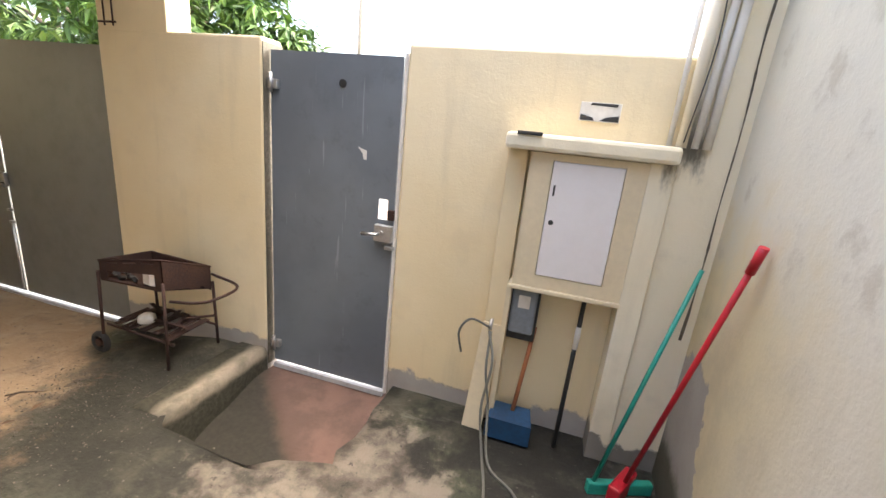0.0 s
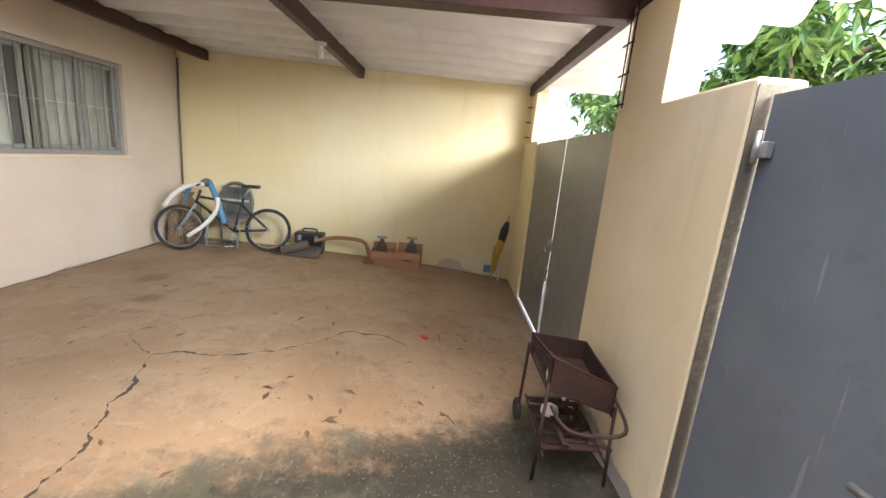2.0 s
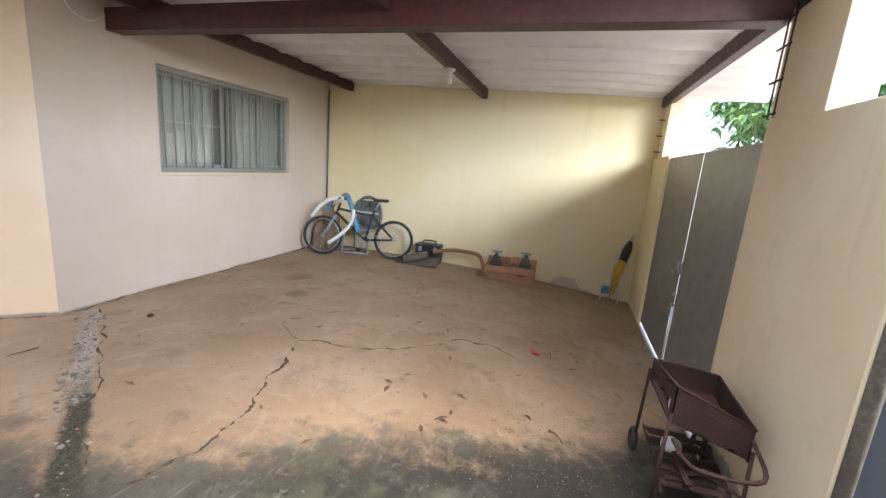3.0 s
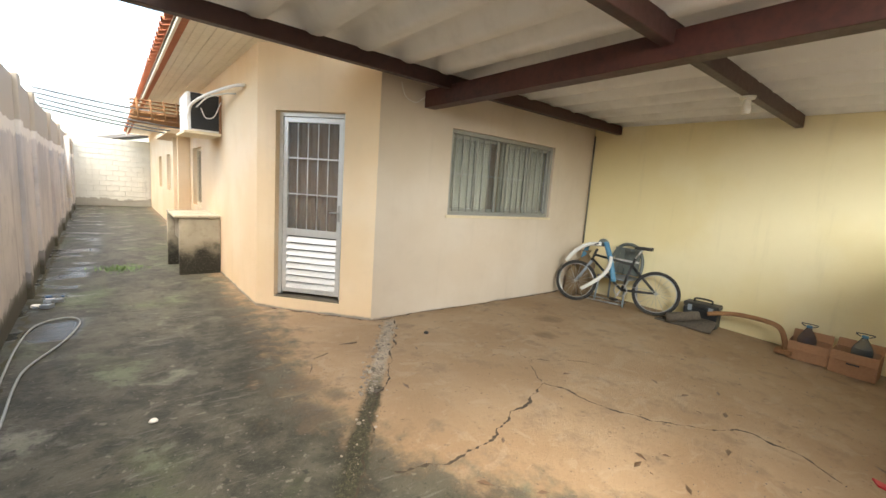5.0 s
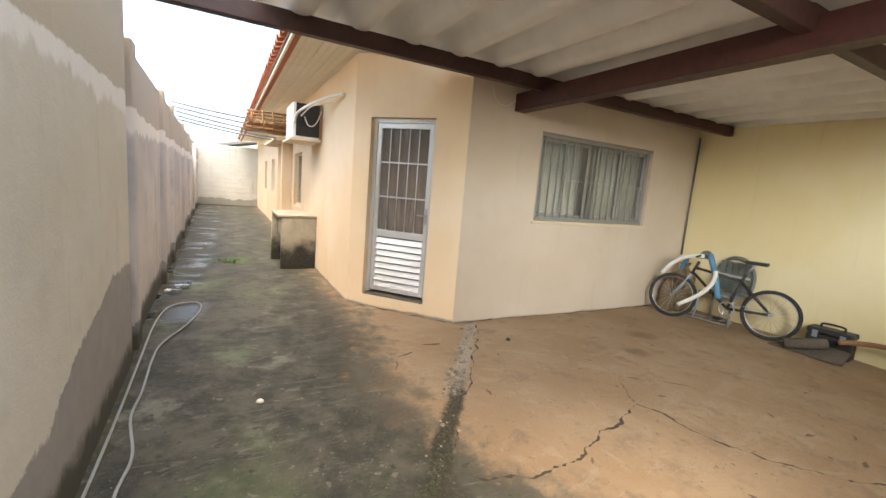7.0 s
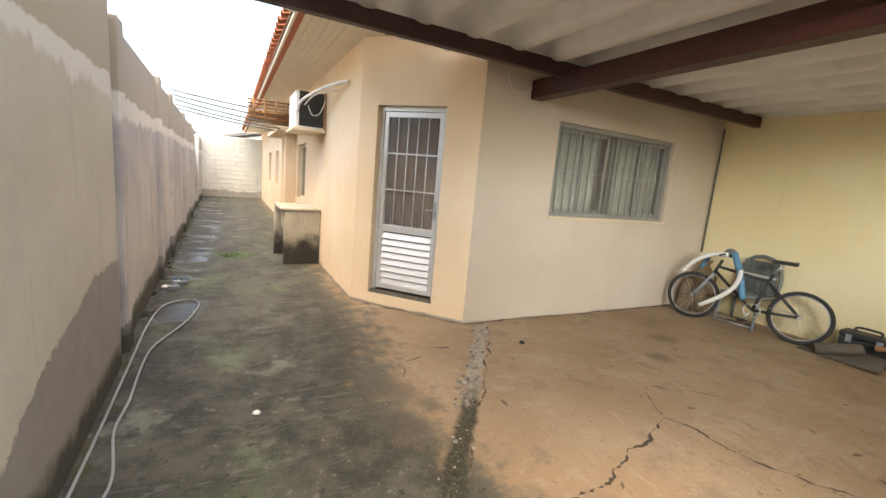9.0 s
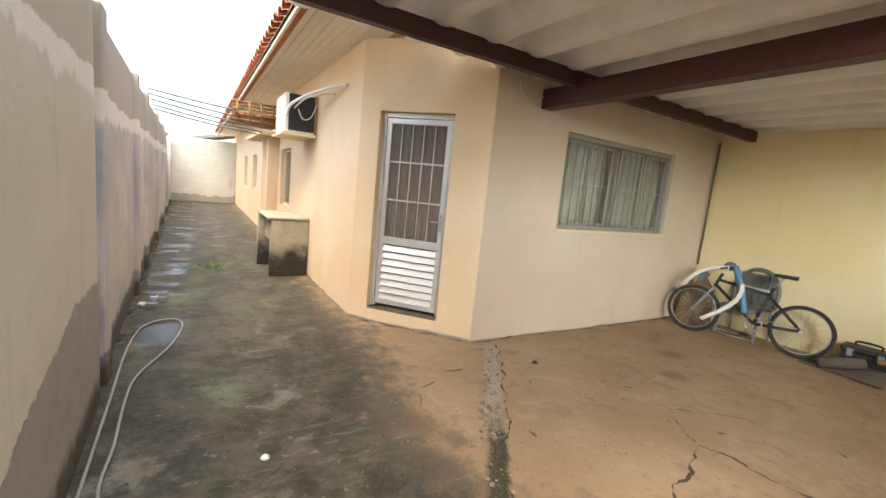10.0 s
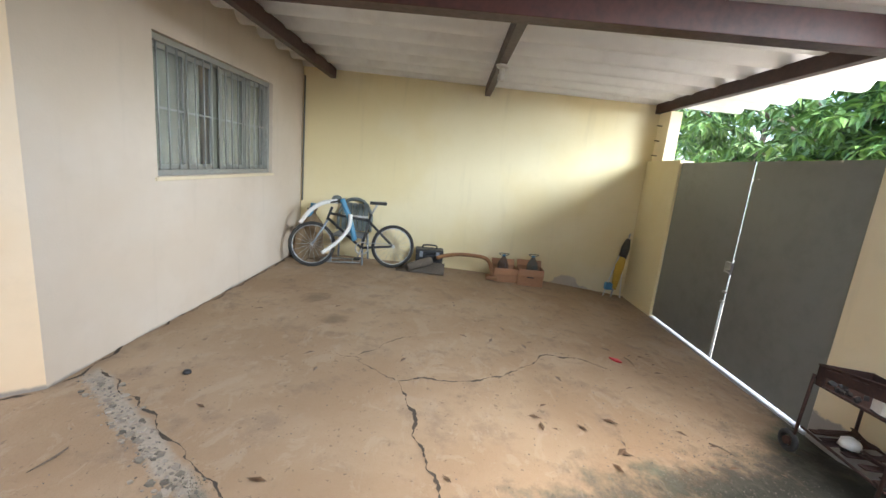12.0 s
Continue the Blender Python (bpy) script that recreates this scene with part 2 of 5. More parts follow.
M_GATEWALL = plaster("cream_render", (0.77, 0.63, 0.39), (0.81, 0.69, 0.47), (0.36, 0.32, 0.28), 0.10, 0.16)
M_WEST = plaster("yellow_render", (0.79, 0.67, 0.385), (0.82, 0.72, 0.47), (0.60, 0.50, 0.36), ((-2.6, 0.02), (0.8, 0.0), (1.2, 0.0), (1.45, 0.12), (1.75, -0.02), (2.4, -0.15)), 0.05, 0.75, 0.25)
M_EAST = plaster("grey_cream_render", (0.60, 0.55, 0.44), (0.68, 0.63, 0.53), (0.34, 0.305, 0.27), ((-2.9, 0.86), (-2.1, 0.9), (-1.5, 0.82), (-1.05, 0.71), (-0.8, 0.58), (0.2, 0.38), (1.4, 0.25), (1.78, 0.38), (1.95, 0.75), (2.3, 0.66)), 0.13, 0.9, 0.45, (1.93, 2.06), None, (0.60, 0.51, 0.33), 0.27)
M_EASTFAR = plaster("weathered_render", (0.44, 0.415, 0.405), (0.58, 0.535, 0.50), (0.24, 0.225, 0.215), 0.35, 0.4, 0.9, 1.0, (1.85, 2.0), None, None, 0.32)
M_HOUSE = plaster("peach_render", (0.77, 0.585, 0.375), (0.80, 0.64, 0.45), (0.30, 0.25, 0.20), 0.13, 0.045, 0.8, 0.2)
# same peach paint as M_HOUSE, darkened and greyed for the shade under the carport
M_FRONT = plaster("shaded_peach_render", (0.60, 0.50, 0.39), (0.64, 0.55, 0.45), (0.30, 0.25, 0.20), 0.115, 0.045, 0.8, 0.2)
M_BLOCK = plaster("block_wall_render", (0.60, 0.59, 0.52), (0.68, 0.67, 0.60), (0.36, 0.34, 0.28), 0.4, 0.3, 0.9, 0.7)
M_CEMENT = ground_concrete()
M_BARECEM = painted("bare_cement", (0.33, 0.29, 0.23), (0.12, 0.12, 0.09), 0.9, 0, 6, 0.75, 0.6)


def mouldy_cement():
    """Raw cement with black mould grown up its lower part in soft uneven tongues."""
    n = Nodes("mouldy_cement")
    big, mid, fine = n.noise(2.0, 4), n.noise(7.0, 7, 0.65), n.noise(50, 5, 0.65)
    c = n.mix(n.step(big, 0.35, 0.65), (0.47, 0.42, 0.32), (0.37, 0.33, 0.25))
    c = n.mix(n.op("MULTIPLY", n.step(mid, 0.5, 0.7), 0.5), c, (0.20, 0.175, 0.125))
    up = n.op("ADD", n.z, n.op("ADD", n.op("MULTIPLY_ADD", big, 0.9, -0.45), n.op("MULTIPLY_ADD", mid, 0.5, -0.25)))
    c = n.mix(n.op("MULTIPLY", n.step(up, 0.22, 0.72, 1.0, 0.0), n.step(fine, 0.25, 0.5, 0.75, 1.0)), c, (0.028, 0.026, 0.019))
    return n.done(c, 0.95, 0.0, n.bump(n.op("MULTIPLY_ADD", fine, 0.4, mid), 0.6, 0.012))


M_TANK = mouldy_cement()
M_STAINED = plaster("stained_cream_render", (0.80, 0.71, 0.52), (0.83, 0.76, 0.60), (0.20, 0.18, 0.15), 0.12, 0.2, 0.85, 0.45, None, (0.87, 2.28, 1.62))


def path_cement():
    n = Nodes("red_path_cement")
    mid, fine = n.noise(4.0, 7, 0.65), n.noise(40, 5, 0.65)
    red = n.mix(n.step(mid, 0.35, 0.65), (0.19, 0.112, 0.088), (0.12, 0.076, 0.06))
    # moss near the kerb, with the shade of the sunken part painted in
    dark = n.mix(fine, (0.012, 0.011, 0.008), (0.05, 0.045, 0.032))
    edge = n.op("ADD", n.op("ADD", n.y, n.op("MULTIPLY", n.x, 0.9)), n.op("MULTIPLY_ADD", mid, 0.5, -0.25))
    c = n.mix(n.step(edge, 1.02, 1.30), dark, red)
    return n.done(c, 0.85, 0.0, n.bump(n.op("ADD", mid, n.op("MULTIPLY", fine, 0.5)), 0.6, 0.015))


def kerb_cement():
    n = Nodes("mossy_kerb_cement")
    mid, fine = n.noise(6.0, 7, 0.65), n.noise(45, 5, 0.65)
    moss = n.mix(n.step(fine, 0.35, 0.65), (0.022, 0.022, 0.013), (0.045, 0.042, 0.028))
    bare = n.mix(n.step(mid, 0.35, 0.65), (0.27, 0.23, 0.175), (0.13, 0.115, 0.085))
    worn = n.op("MULTIPLY", n.step(n.op("MULTIPLY_ADD", mid, 0.16, n.x), -1.43, -1.36), n.step(n.op("MULTIPLY_ADD", mid, 0.10, n.z), -0.02, 0.03))
    return n.done(n.mix(worn, moss, bare), 0.9, 0.0, n.bump(n.op("MULTIPLY_ADD", fine, 0.5, mid), 0.6, 0.015))


M_KERB = kerb_cement()
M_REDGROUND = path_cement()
M_GRIME = painted("wall_grime", (0.10, 0.085, 0.06), (0.24, 0.20, 0.15), 0.95, 0, 14, 0.8, 0.5)
M_WOODBEAM = painted("red_brown_varnish", (0.070, 0.020, 0.015), (0.032, 0.012, 0.010), 0.5, 0, 5, 0.8, 0.25)
M_PURLIN = painted("dark_brown_varnish", (0.050, 0.018, 0.014), (0.025, 0.011, 0.010), 0.5, 0, 5, 0.8, 0.25)
M_SHEET = painted("fibre_cement", (0.84, 0.83, 0.81), (0.64, 0.62, 0.59), 0.85, 0, 1.2, 0.6, 0.1)
M_GATE = painted("grey_gate_paint", (0.205, 0.205, 0.185), (0.135, 0.133, 0.120), 0.36, 0, 2.0, 0.45, 0.02)


def drip_paint():
    """Slate paint, clouded, with thin pale runs and scratches."""
    n = Nodes("slate_gate_paint")
    big, fine = n.noise(0.9, 5, 0.6), n.noise(30, 5, 0.65)
    c = n.mix(n.step(big, 0.35, 0.65), (0.125, 0.142, 0.160), (0.175, 0.196, 0.215))
    c = n.mix(n.op("MULTIPLY", n.step(n.noise(5.0, 6, 0.7), 0.55, 0.7), 0.35), c, (0.09, 0.10, 0.11))
    runs = n.noise(34, 3, 0.5, n.scaled(1, 1, 0.055))
    c = n.mix(n.op("MULTIPLY", n.step(runs, 0.66, 0.70), n.step(n.noise(3.5, 4), 0.45, 0.6, 0.0, 0.25)), c, (0.50, 0.52, 0.53))
    return n.done(c, n.op("MULTIPLY_ADD", fine, 0.2, 0.33), 0.0, n.bump(fine, 0.02, 0.004))


M_GATEBLUE = drip_paint()
# pale tone stands in for daylight glowing through the gap under the gates
M_SILL = painted("worn_light_gap_sill", (0.48, 0.48, 0.49), (0.25, 0.24, 0.22), 0.7, 0, 8, 0.7, 0.3)
M_WHITE = painted("white_paint", (0.78, 0.75, 0.70), (0.50, 0.45, 0.38), 0.55, 0, 8, 0.4, 0.1)
M_CLEANWHITE = painted("clean_white_enamel", (0.80, 0.765, 0.76), (0.70, 0.66, 0.64), 0.4, 0, 4, 0.3, 0.03)
M_CREAM = painted("cream_paint", (0.72, 0.61, 0.42), (0.55, 0.46, 0.32), 0.6, 0, 8, 0.35, 0.12)
M_ALU = painted("aluminium", (0.72, 0.72, 0.71), (0.50, 0.49, 0.47), 0.38, 0.45, 10, 0.4, 0.05)
M_STEEL = painted("galvanised_steel", (0.50, 0.50, 0.50), (0.24, 0.22, 0.20), 0.42, 0.9, 14, 0.5, 0.08)
M_RUST = painted("rusty_iron", (0.036, 0.018, 0.015), (0.085, 0.040, 0.024), 0.85, 0.2, 16, 0.85, 0.6)
M_RUSTBAR = painted("rusty_bar", (0.24, 0.12, 0.055), (0.46, 0.25, 0.10), 0.85, 0.1, 14, 0.8, 0.5)
M_BLACK = painted("black_plastic", (0.02, 0.02, 0.021), (0.06, 0.056, 0.05), 0.5, 0, 12, 0.6, 0.1)
M_RUBBER = painted("black_rubber", (0.022, 0.021, 0.020), (0.08, 0.07, 0.06), 0.85, 0, 18, 0.6, 0.3)
M_CARD = painted("cardboard", (0.40, 0.21, 0.11), (0.29, 0.15, 0.08), 0.85, 0, 9, 0.5, 0.2)
M_BLUE = painted("blue_plastic", (0.08, 0.23, 0.37), (0.06, 0.18, 0.30), 0.5, 0, 10, 0.5, 0.1)
M_DKBLUE = painted("navy_plastic", (0.015, 0.07, 0.16), (0.02, 0.03, 0.05), 0.4, 0, 10, 0.5, 0.1)
M_GREYPL = painted("grey_plastic", (0.25, 0.28, 0.31), (0.15, 0.15, 0.15), 0.55, 0, 10, 0.5, 0.1)
M_RED = painted("red_plastic", (0.52, 0.015, 0.03), (0.30, 0.012, 0.02), 0.35, 0, 10, 0.5, 0.05)
M_GREEN = painted("teal_plastic", (0.015, 0.30, 0.23), (0.01, 0.18, 0.14), 0.4, 0, 10, 0.5, 0.05)
M_FOAM = painted("white_foam", (0.74, 0.73, 0.70), (0.45, 0.42, 0.38), 0.7, 0, 14, 0.4, 0.3)
M_DKHOSE = painted("dark_hose", (0.15, 0.15, 0.13), (0.08, 0.08, 0.065), 0.5, 0, 14, 0.5, 0.1)
M_HOSE = painted("grey_hose", (0.30, 0.31, 0.30), (0.17, 0.17, 0.15), 0.5, 0, 14, 0.5, 0.1)
M_YELLOW = painted("yellow_cloth", (0.50, 0.32, 0.045), (0.30, 0.19, 0.04), 0.85, 0, 12, 0.5, 0.3)
M_CLAY = painted("clay_tile", (0.46, 0.15, 0.07), (0.25, 0.10, 0.06), 0.85, 0, 7, 0.7, 0.4)
M_PVC = painted("cream_pvc", (0.80, 0.72, 0.57), (0.58, 0.48, 0.34), 0.5, 0, 6, 0.4, 0.05)
M_WOOD = painted("brown_wood", (0.27, 0.12, 0.05), (0.13, 0.06, 0.03), 0.6, 0, 8, 0.7, 0.2)
M_HANDLE = painted("orange_wood", (0.38, 0.13, 0.05), (0.22, 0.09, 0.04), 0.6, 0, 8, 0.6, 0.2)
M_DARKROOM = painted("dimmed_room_shell", (0.42, 0.31, 0.20), (0.28, 0.20, 0.13), 0.9, 0, 3, 0.5, 0.1)
M_CURTAIN = painted("grey_shutter_metal", (0.36, 0.36, 0.33), (0.22, 0.21, 0.19), 0.45, 0.3, 6, 0.5, 0.05)
M_EARTH = painted("street_earth", (0.52, 0.46, 0.38), (0.38, 0.32, 0.26), 0.95, 0, 1, 0.8, 0.5)
M_BARK = painted("bark", (0.16, 0.12, 0.085), (0.07, 0.055, 0.04), 0.9, 0, 10, 0.8, 0.8)
M_ROOFGREY = painted("weathered_roofing", (0.22, 0.21, 0.20), (0.12, 0.11, 0.10), 0.9, 0, 3, 0.7, 0.4)
M_GLASS = glass("window_glass", (0.88, 0.89, 0.88), 0.01)
M_BOTTLE = glass("blue_bottle_plastic", (0.45, 0.66, 0.80), 0.15)
M_SMOKE = glass("smoky_bottle_plastic", (0.50, 0.54, 0.64), 0.15)


def leaf_material(name, dark, light):
    n = Nodes(name)
    isl = n.tree.nodes.new("ShaderNodeNewGeometry").outputs["Random Per Island"]
    c = n.mix(isl, dark, light)
    return n.done(c, 0.45, 0.0, None, Subsurface_Weight=0.0, Transmission_Weight=0.0)


M_LEAF = leaf_material("tree_leaf", (0.035, 0.095, 0.022), (0.17, 0.30, 0.06))
M_WEED = leaf_material("weed_leaf", (0.05, 0.12, 0.025), (0.13, 0.22, 0.05))
M_LITTER = leaf_material("dry_leaf", (0.06, 0.035, 0.02), (0.20, 0.11, 0.05))

# ---- mesh helpers ----
def add_box(bm, lo, hi, m=None, bevel=0.0):
    c = [(a + b) / 2 for a, b in zip(lo, hi)]
    s = [abs(b - a) for a, b in zip(lo, hi)]
    mm = Matrix.Translation(c) @ Matrix.Diagonal((*s, 1))
    r = bmesh.ops.create_cube(bm, size=1.0, matrix=(m @ mm) if m else mm)
    if bevel:
        edges = {e for v in r["verts"] for e in v.link_edges}
        bmesh.ops.bevel(bm, geom=list(edges), offset=bevel, segments=2, affect="EDGES", profile=0.5)
    return r["verts"]


def box_bm(lo, hi, m=None, bevel=0.0):
    bm = bmesh.new()
    add_box(bm, lo, hi, m, bevel)
    return bm


def add_tube(bm, pts, r, seg=10, closed=False):
    """A tube along the points; r is one radius or one for each point."""
    pts = [Vector(p) for p in pts]
    n = len(pts)
    rs = r if isinstance(r, (list, tuple)) else [r] * n
    rings = []
    side = None
    for i, p in enumerate(pts):
        a = pts[(i - 1) % n] if (closed or i > 0) else p
        b = pts[(i + 1) % n] if (closed or i < n - 1) else p
        d = (b - a).normalized()
        if side is None:
            side = d.orthogonal().normalized()
        side = (side - d * side.dot(d))
        side = side.normalized() if side.length > 1e-6 else d.orthogonal().normalized()
        up = d.cross(side)
        rings.append([bm.verts.new(p + (side * math.cos(q) + up * math.sin(q)) * rs[i]) for q in (2 * math.pi * k / seg for k in range(seg))])
    for i in range(n if closed else n - 1):
        a, b = rings[i], rings[(i + 1) % n]
        for k in range(seg):
            f = bm.faces.new((a[k], a[(k + 1) % seg], b[(k + 1) % seg], b[k]))
            f.smooth = True
    if not closed:
        bm.faces.new(reversed(rings[0]))
        bm.faces.new(rings[-1])
    return bm


def tube_bm(pts, r, seg=10, closed=False):
    return add_tube(bmesh.new(), pts, r, seg, closed)


def smooth_path(pts, per=6):
    """Catmull-Rom through the points."""
    p = [Vector(v) for v in pts]
    p = [p[0] * 2 - p[1]] + p + [p[-1] * 2 - p[-2]]
    out = []
    for i in range(1, len(p) - 2):
        a, b, c, d = p[i - 1:i + 3]
        for k in range(per):
            t = k / per
            out.append(0.5 * ((2 * b) + (c - a) * t + (2 * a - 5 * b + 4 * c - d) * t * t + (3 * b - a - 3 * c + d) * t ** 3))
    return out + [p[-2]]


def circle(c, r, u, v, n=28):
    return [Vector(c) + (Vector(u) * math.cos(2 * math.pi * i / n) + Vector(v) * math.sin(2 * math.pi * i / n)) * r for i in range(n)]


def lathe_bm(profile, seg=16, m=None):
    """Solid of revolution round z from (radius, height) pairs."""
    bm = bmesh.new()
    rings = [[bm.verts.new((max(r, 1e-4) * math.cos(2 * math.pi * k / seg), max(r, 1e-4) * math.sin(2 * math.pi * k / seg), z)) for k in range(seg)] for r, z in profile]
    for a, b in zip(rings, rings[1:]):
        for k in range(seg):
            bm.faces.new((a[k], a[(k + 1) % seg], b[(k + 1) % seg], b[k])).smooth = True
    bm.faces.new(list(reversed(rings[0])))
    bm.faces.new(rings[-1])
    if m:
        bmesh.ops.transform(bm, matrix=m, verts=bm.verts)
    return bm


def prism_bm(poly, lo, hi, axis="z", m=None):
    """A flat outline pushed from lo to hi along the axis."""
    def at(a, b, c):
        return {"z": (a, b, c), "y": (a, c, b), "x": (c, a, b)}[axis]
    bm = bmesh.new()
    one = [bm.verts.new(at(a, b, lo)) for a, b in poly]
    two = [bm.verts.new(at(a, b, hi)) for a, b in poly]
    bm.faces.new(one)
    bm.faces.new(list(reversed(two)))
    for i in range(len(poly)):
        j = (i + 1) % len(poly)
        bm.faces.new((one[j], one[i], two[i], two[j]))
    bmesh.ops.recalc_face_normals(bm, faces=bm.faces)
    if m:
        bmesh.ops.transform(bm, matrix=m, verts=bm.verts)
    return bm


def mesh_of(name, bm, material):
    me = bpy.data.meshes.new(name)
    bmesh.ops.recalc_face_normals(bm, faces=bm.faces)
    bm.to_mesh(me)
    bm.free()
    me.materials.append(material)
    return me


def part(name, bm, material, parent=None, label=""):
    ob = new(name, mesh_of(name, bm, material))
    if parent:
        ob.parent = parent
    return tagged(ob, label)


def thing(name, label, category, at=(0, 0, 0), rz=0.0, group=""):
    ob = new(name)
    ob.empty_display_size = 0.1
    ob.matrix_basis = pose(*at, 0, 0, rz)
    return tagged(ob, label, category, group)


def structure(name, bm, material, label, category):
    return tagged(part(name, bm, material), label, category, "", "structure")


def wall_bm(length, z0, z1, thick, openings=()):
    """A wall from x=0 to length, its outer face at y=0, with real openings (x0, x1, za, zb)."""
    bm = bmesh.new()
    cx = sorted({0.0, length, *(v for o in openings for v in o[:2])})
    cz = sorted({z0, z1, *(v for o in openings for v in o[2:])})
    verts = {}

    def vert(x, z):
        if (x, z) not in verts:
            verts[x, z] = bm.verts.new((x, 0, z))
        return verts[x, z]

    for a, b in zip(cx, cx[1:]):
        for c, d in zip(cz, cz[1:]):
            mx, mz = (a + b) / 2, (c + d) / 2
            if not any(o[0] < mx < o[1] and o[2] < mz < o[3] for o in openings):
                bm.faces.new((vert(a, c), vert(b, c), vert(b, d), vert(a, d)))
    geo = bmesh.ops.extrude_face_region(bm, geom=list(bm.faces))["geom"]
    for v in geo:
        if isinstance(v, bmesh.types.BMVert):
            v.co.y = thick
    return bm


def structure_wall(name, origin, rz, length, z0, z1, thick, openings, material, label):
    ob = structure(name, wall_bm(length, z0, z1, thick, openings), material, label, "wall")
    ob.matrix_basis = pose(*origin, 0, 0, rz)
    return ob


# ---- plan ----
XW, YH, YG = -6.0, -2.625, 2.40          # west wall, house front, gate wall
HC, HL = Vector((-1.974, -2.625, 0)), Vector((-1.034, -3.69, 0))


def east_x(y):
    return 0.90 - 0.0215 * (y + 0.96)


def floor_z(x, y):
    """Height of the yard's cement: flat at the back, falling towards the street."""
    pts = ((-60, 0.10), (-2.6, 0.11), (-0.6, 0.08), (1.15, 0.0), (2.6, -0.14))
    z = pts[-1][1]
    for (a, za), (b, zb) in zip(pts, pts[1:]):
        if y <= b:
            f = (y - a) / (b - a)
            z = za + (zb - za) * f
            break
    if y > 1.0 and x > -2.4:
        f = min(1, (y - 1.0) / 0.5) * min(1, (x + 2.4) / 0.6)
        z = z + (0.0 - z) * f
    return z


# ---- ground and floor ----
bm = bmesh.new()
bmesh.ops.create_grid(bm, x_segments=8, y_segments=8, size=600, matrix=Matrix.Translation((0, 0, -0.30)))
structure("ground", bm, M_EARTH, "bare brown earth reaching to the horizon", "ground")
bm = box_bm((-60, 2.6, -0.29), (60, 12, -0.17))
structure("road", bm, M_EARTH, "dusty street outside the gate", "road")

HOLE = (-1.40, -0.43, 1.62, 2.47)


def in_hole(x, y):
    return HOLE[0] < x < HOLE[1] and HOLE[2] < y < HOLE[3] + 0.5


xs = sorted(set([round(-6.2 + 0.12 * i, 3) for i in range(64)] + [HOLE[0], HOLE[1], 1.5]))
ys = sorted(set([round(-20.5 + 0.5 * i, 3) for i in range(34)] + [round(-3.5 + 0.12 * i, 3) for i in range(51)] + [HOLE[2], HOLE[3]]))
bm = bmesh.new()
grid = {}
for x in xs:
    for y in ys:
        soft = noise.noise((x * 1.3, y * 1.3, 0.0)) * 0.012 + noise.noise((x * 4, y * 4, 3.0)) * 0.004
        px, py = x, y
        if y >= HOLE[2] and x in HOLE[:2]:
            px += 0.05 * noise.noise((x, y * 6, 2.0))
        if y == HOLE[2] and HOLE[0] <= x <= HOLE[1]:
            py += 0.03 * noise.noise((x * 3.5, y, 4.0)) - 0.03 + (0.10 * max(0.0, min(1.0, (x + 0.74) / 0.3)) if x > -0.74 else -0.07 * (x + 1.4) / 0.66)
        grid[x, y] = bm.verts.new((px, py, floor_z(x, y) + soft))
for a, b in zip(xs, xs[1:]):
    for c, d in zip(ys, ys[1:]):
        if not in_hole((a + b) / 2, (c + d) / 2):
            bm.faces.new((grid[a, c], grid[b, c], grid[b, d], grid[a, d])).smooth = True
edge = [e for e in bm.edges if e.is_boundary]
made = bmesh.ops.extrude_edge_only(bm, edges=edge)["geom"]
for v in made:
    if isinstance(v, bmesh.types.BMVert):
        v.co.z = -0.29
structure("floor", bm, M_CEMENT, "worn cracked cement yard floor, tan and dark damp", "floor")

bm = bmesh.new()
bmesh.ops.create_grid(bm, x_segments=14, y_segments=14, size=0.5, matrix=Matrix.Translation((-0.915, 2.02, -0.14)) @ Matrix.Diagonal((1.25, 1.2, 1, 1)))
for v in bm.verts:
    v.co.z += noise.noise((v.co.x * 5, v.co.y * 5, 1)) * 0.02 - max(0, 2.30 - v.co.y) * 0.22
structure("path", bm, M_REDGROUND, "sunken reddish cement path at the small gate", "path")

bm = bmesh.new()
rings = []
for k in range(13):
    y = 1.63 + 0.77 * k / 12
    ring = []
    for x, z in ((-1.60, -0.28), (-1.60, 0.008), (-1.58, 0.016), (-1.48, 0.022), (-1.41, 0.024), (-1.385, 0.015), (-1.37, -0.02), (-1.365, -0.28)):
        wob = 0.010 * noise.noise((x * 20, y * 6, z * 20)) - (0.02 if k == 0 else 0.0)
        ring.append(bm.verts.new((x + wob, y, z + wob * (z > -0.1))))
    rings.append(ring)
for a, b in zip(rings, rings[1:]):
    for q in range(7):
        bm.faces.new((a[q], a[q + 1], b[q + 1], b[q])).smooth = True
bm.faces.new(rings[0])
bm.faces.new(rings[-1])
structure("kerb", bm, M_KERB, "worn rounded cement kerb beside the sunken path", "kerb")

# ---- gate wall ----
bm = bmesh.new()
add_box(bm, (-6.25, YG, -0.3), (-5.115, 2.58, 1.93), bevel=0.012)
structure("wall_west_pier", bm, M_WEST, "cream rendered pier beside the double gate", "wall")
bm = bmesh.new()
add_box(bm, (-2.63, YG, -0.3), (-1.37, 2.58, 1.995), bevel=0.014)
structure("wall_gate_pier", bm, M_GATEWALL, "cream rendered pier between the two gates", "wall")
bm = bmesh.new()
add_box(bm, (-0.47, YG, -0.3), (1.30, 2.55, 1.99), bevel=0.014)
structure("wall_north", bm, M_GATEWALL, "cream rendered front wall with bare foot", "wall")
structure("gate_reveal", box_bm((-1.368, 2.405, -0.1), (-1.363, 2.575, 1.97)), M_GRIME, "bare grey cement reveal of the pier", "trim")
bm = box_bm((-2.62, 2.402, 1.96), (-2.05, 2.578, 2.575), None, 0.01)
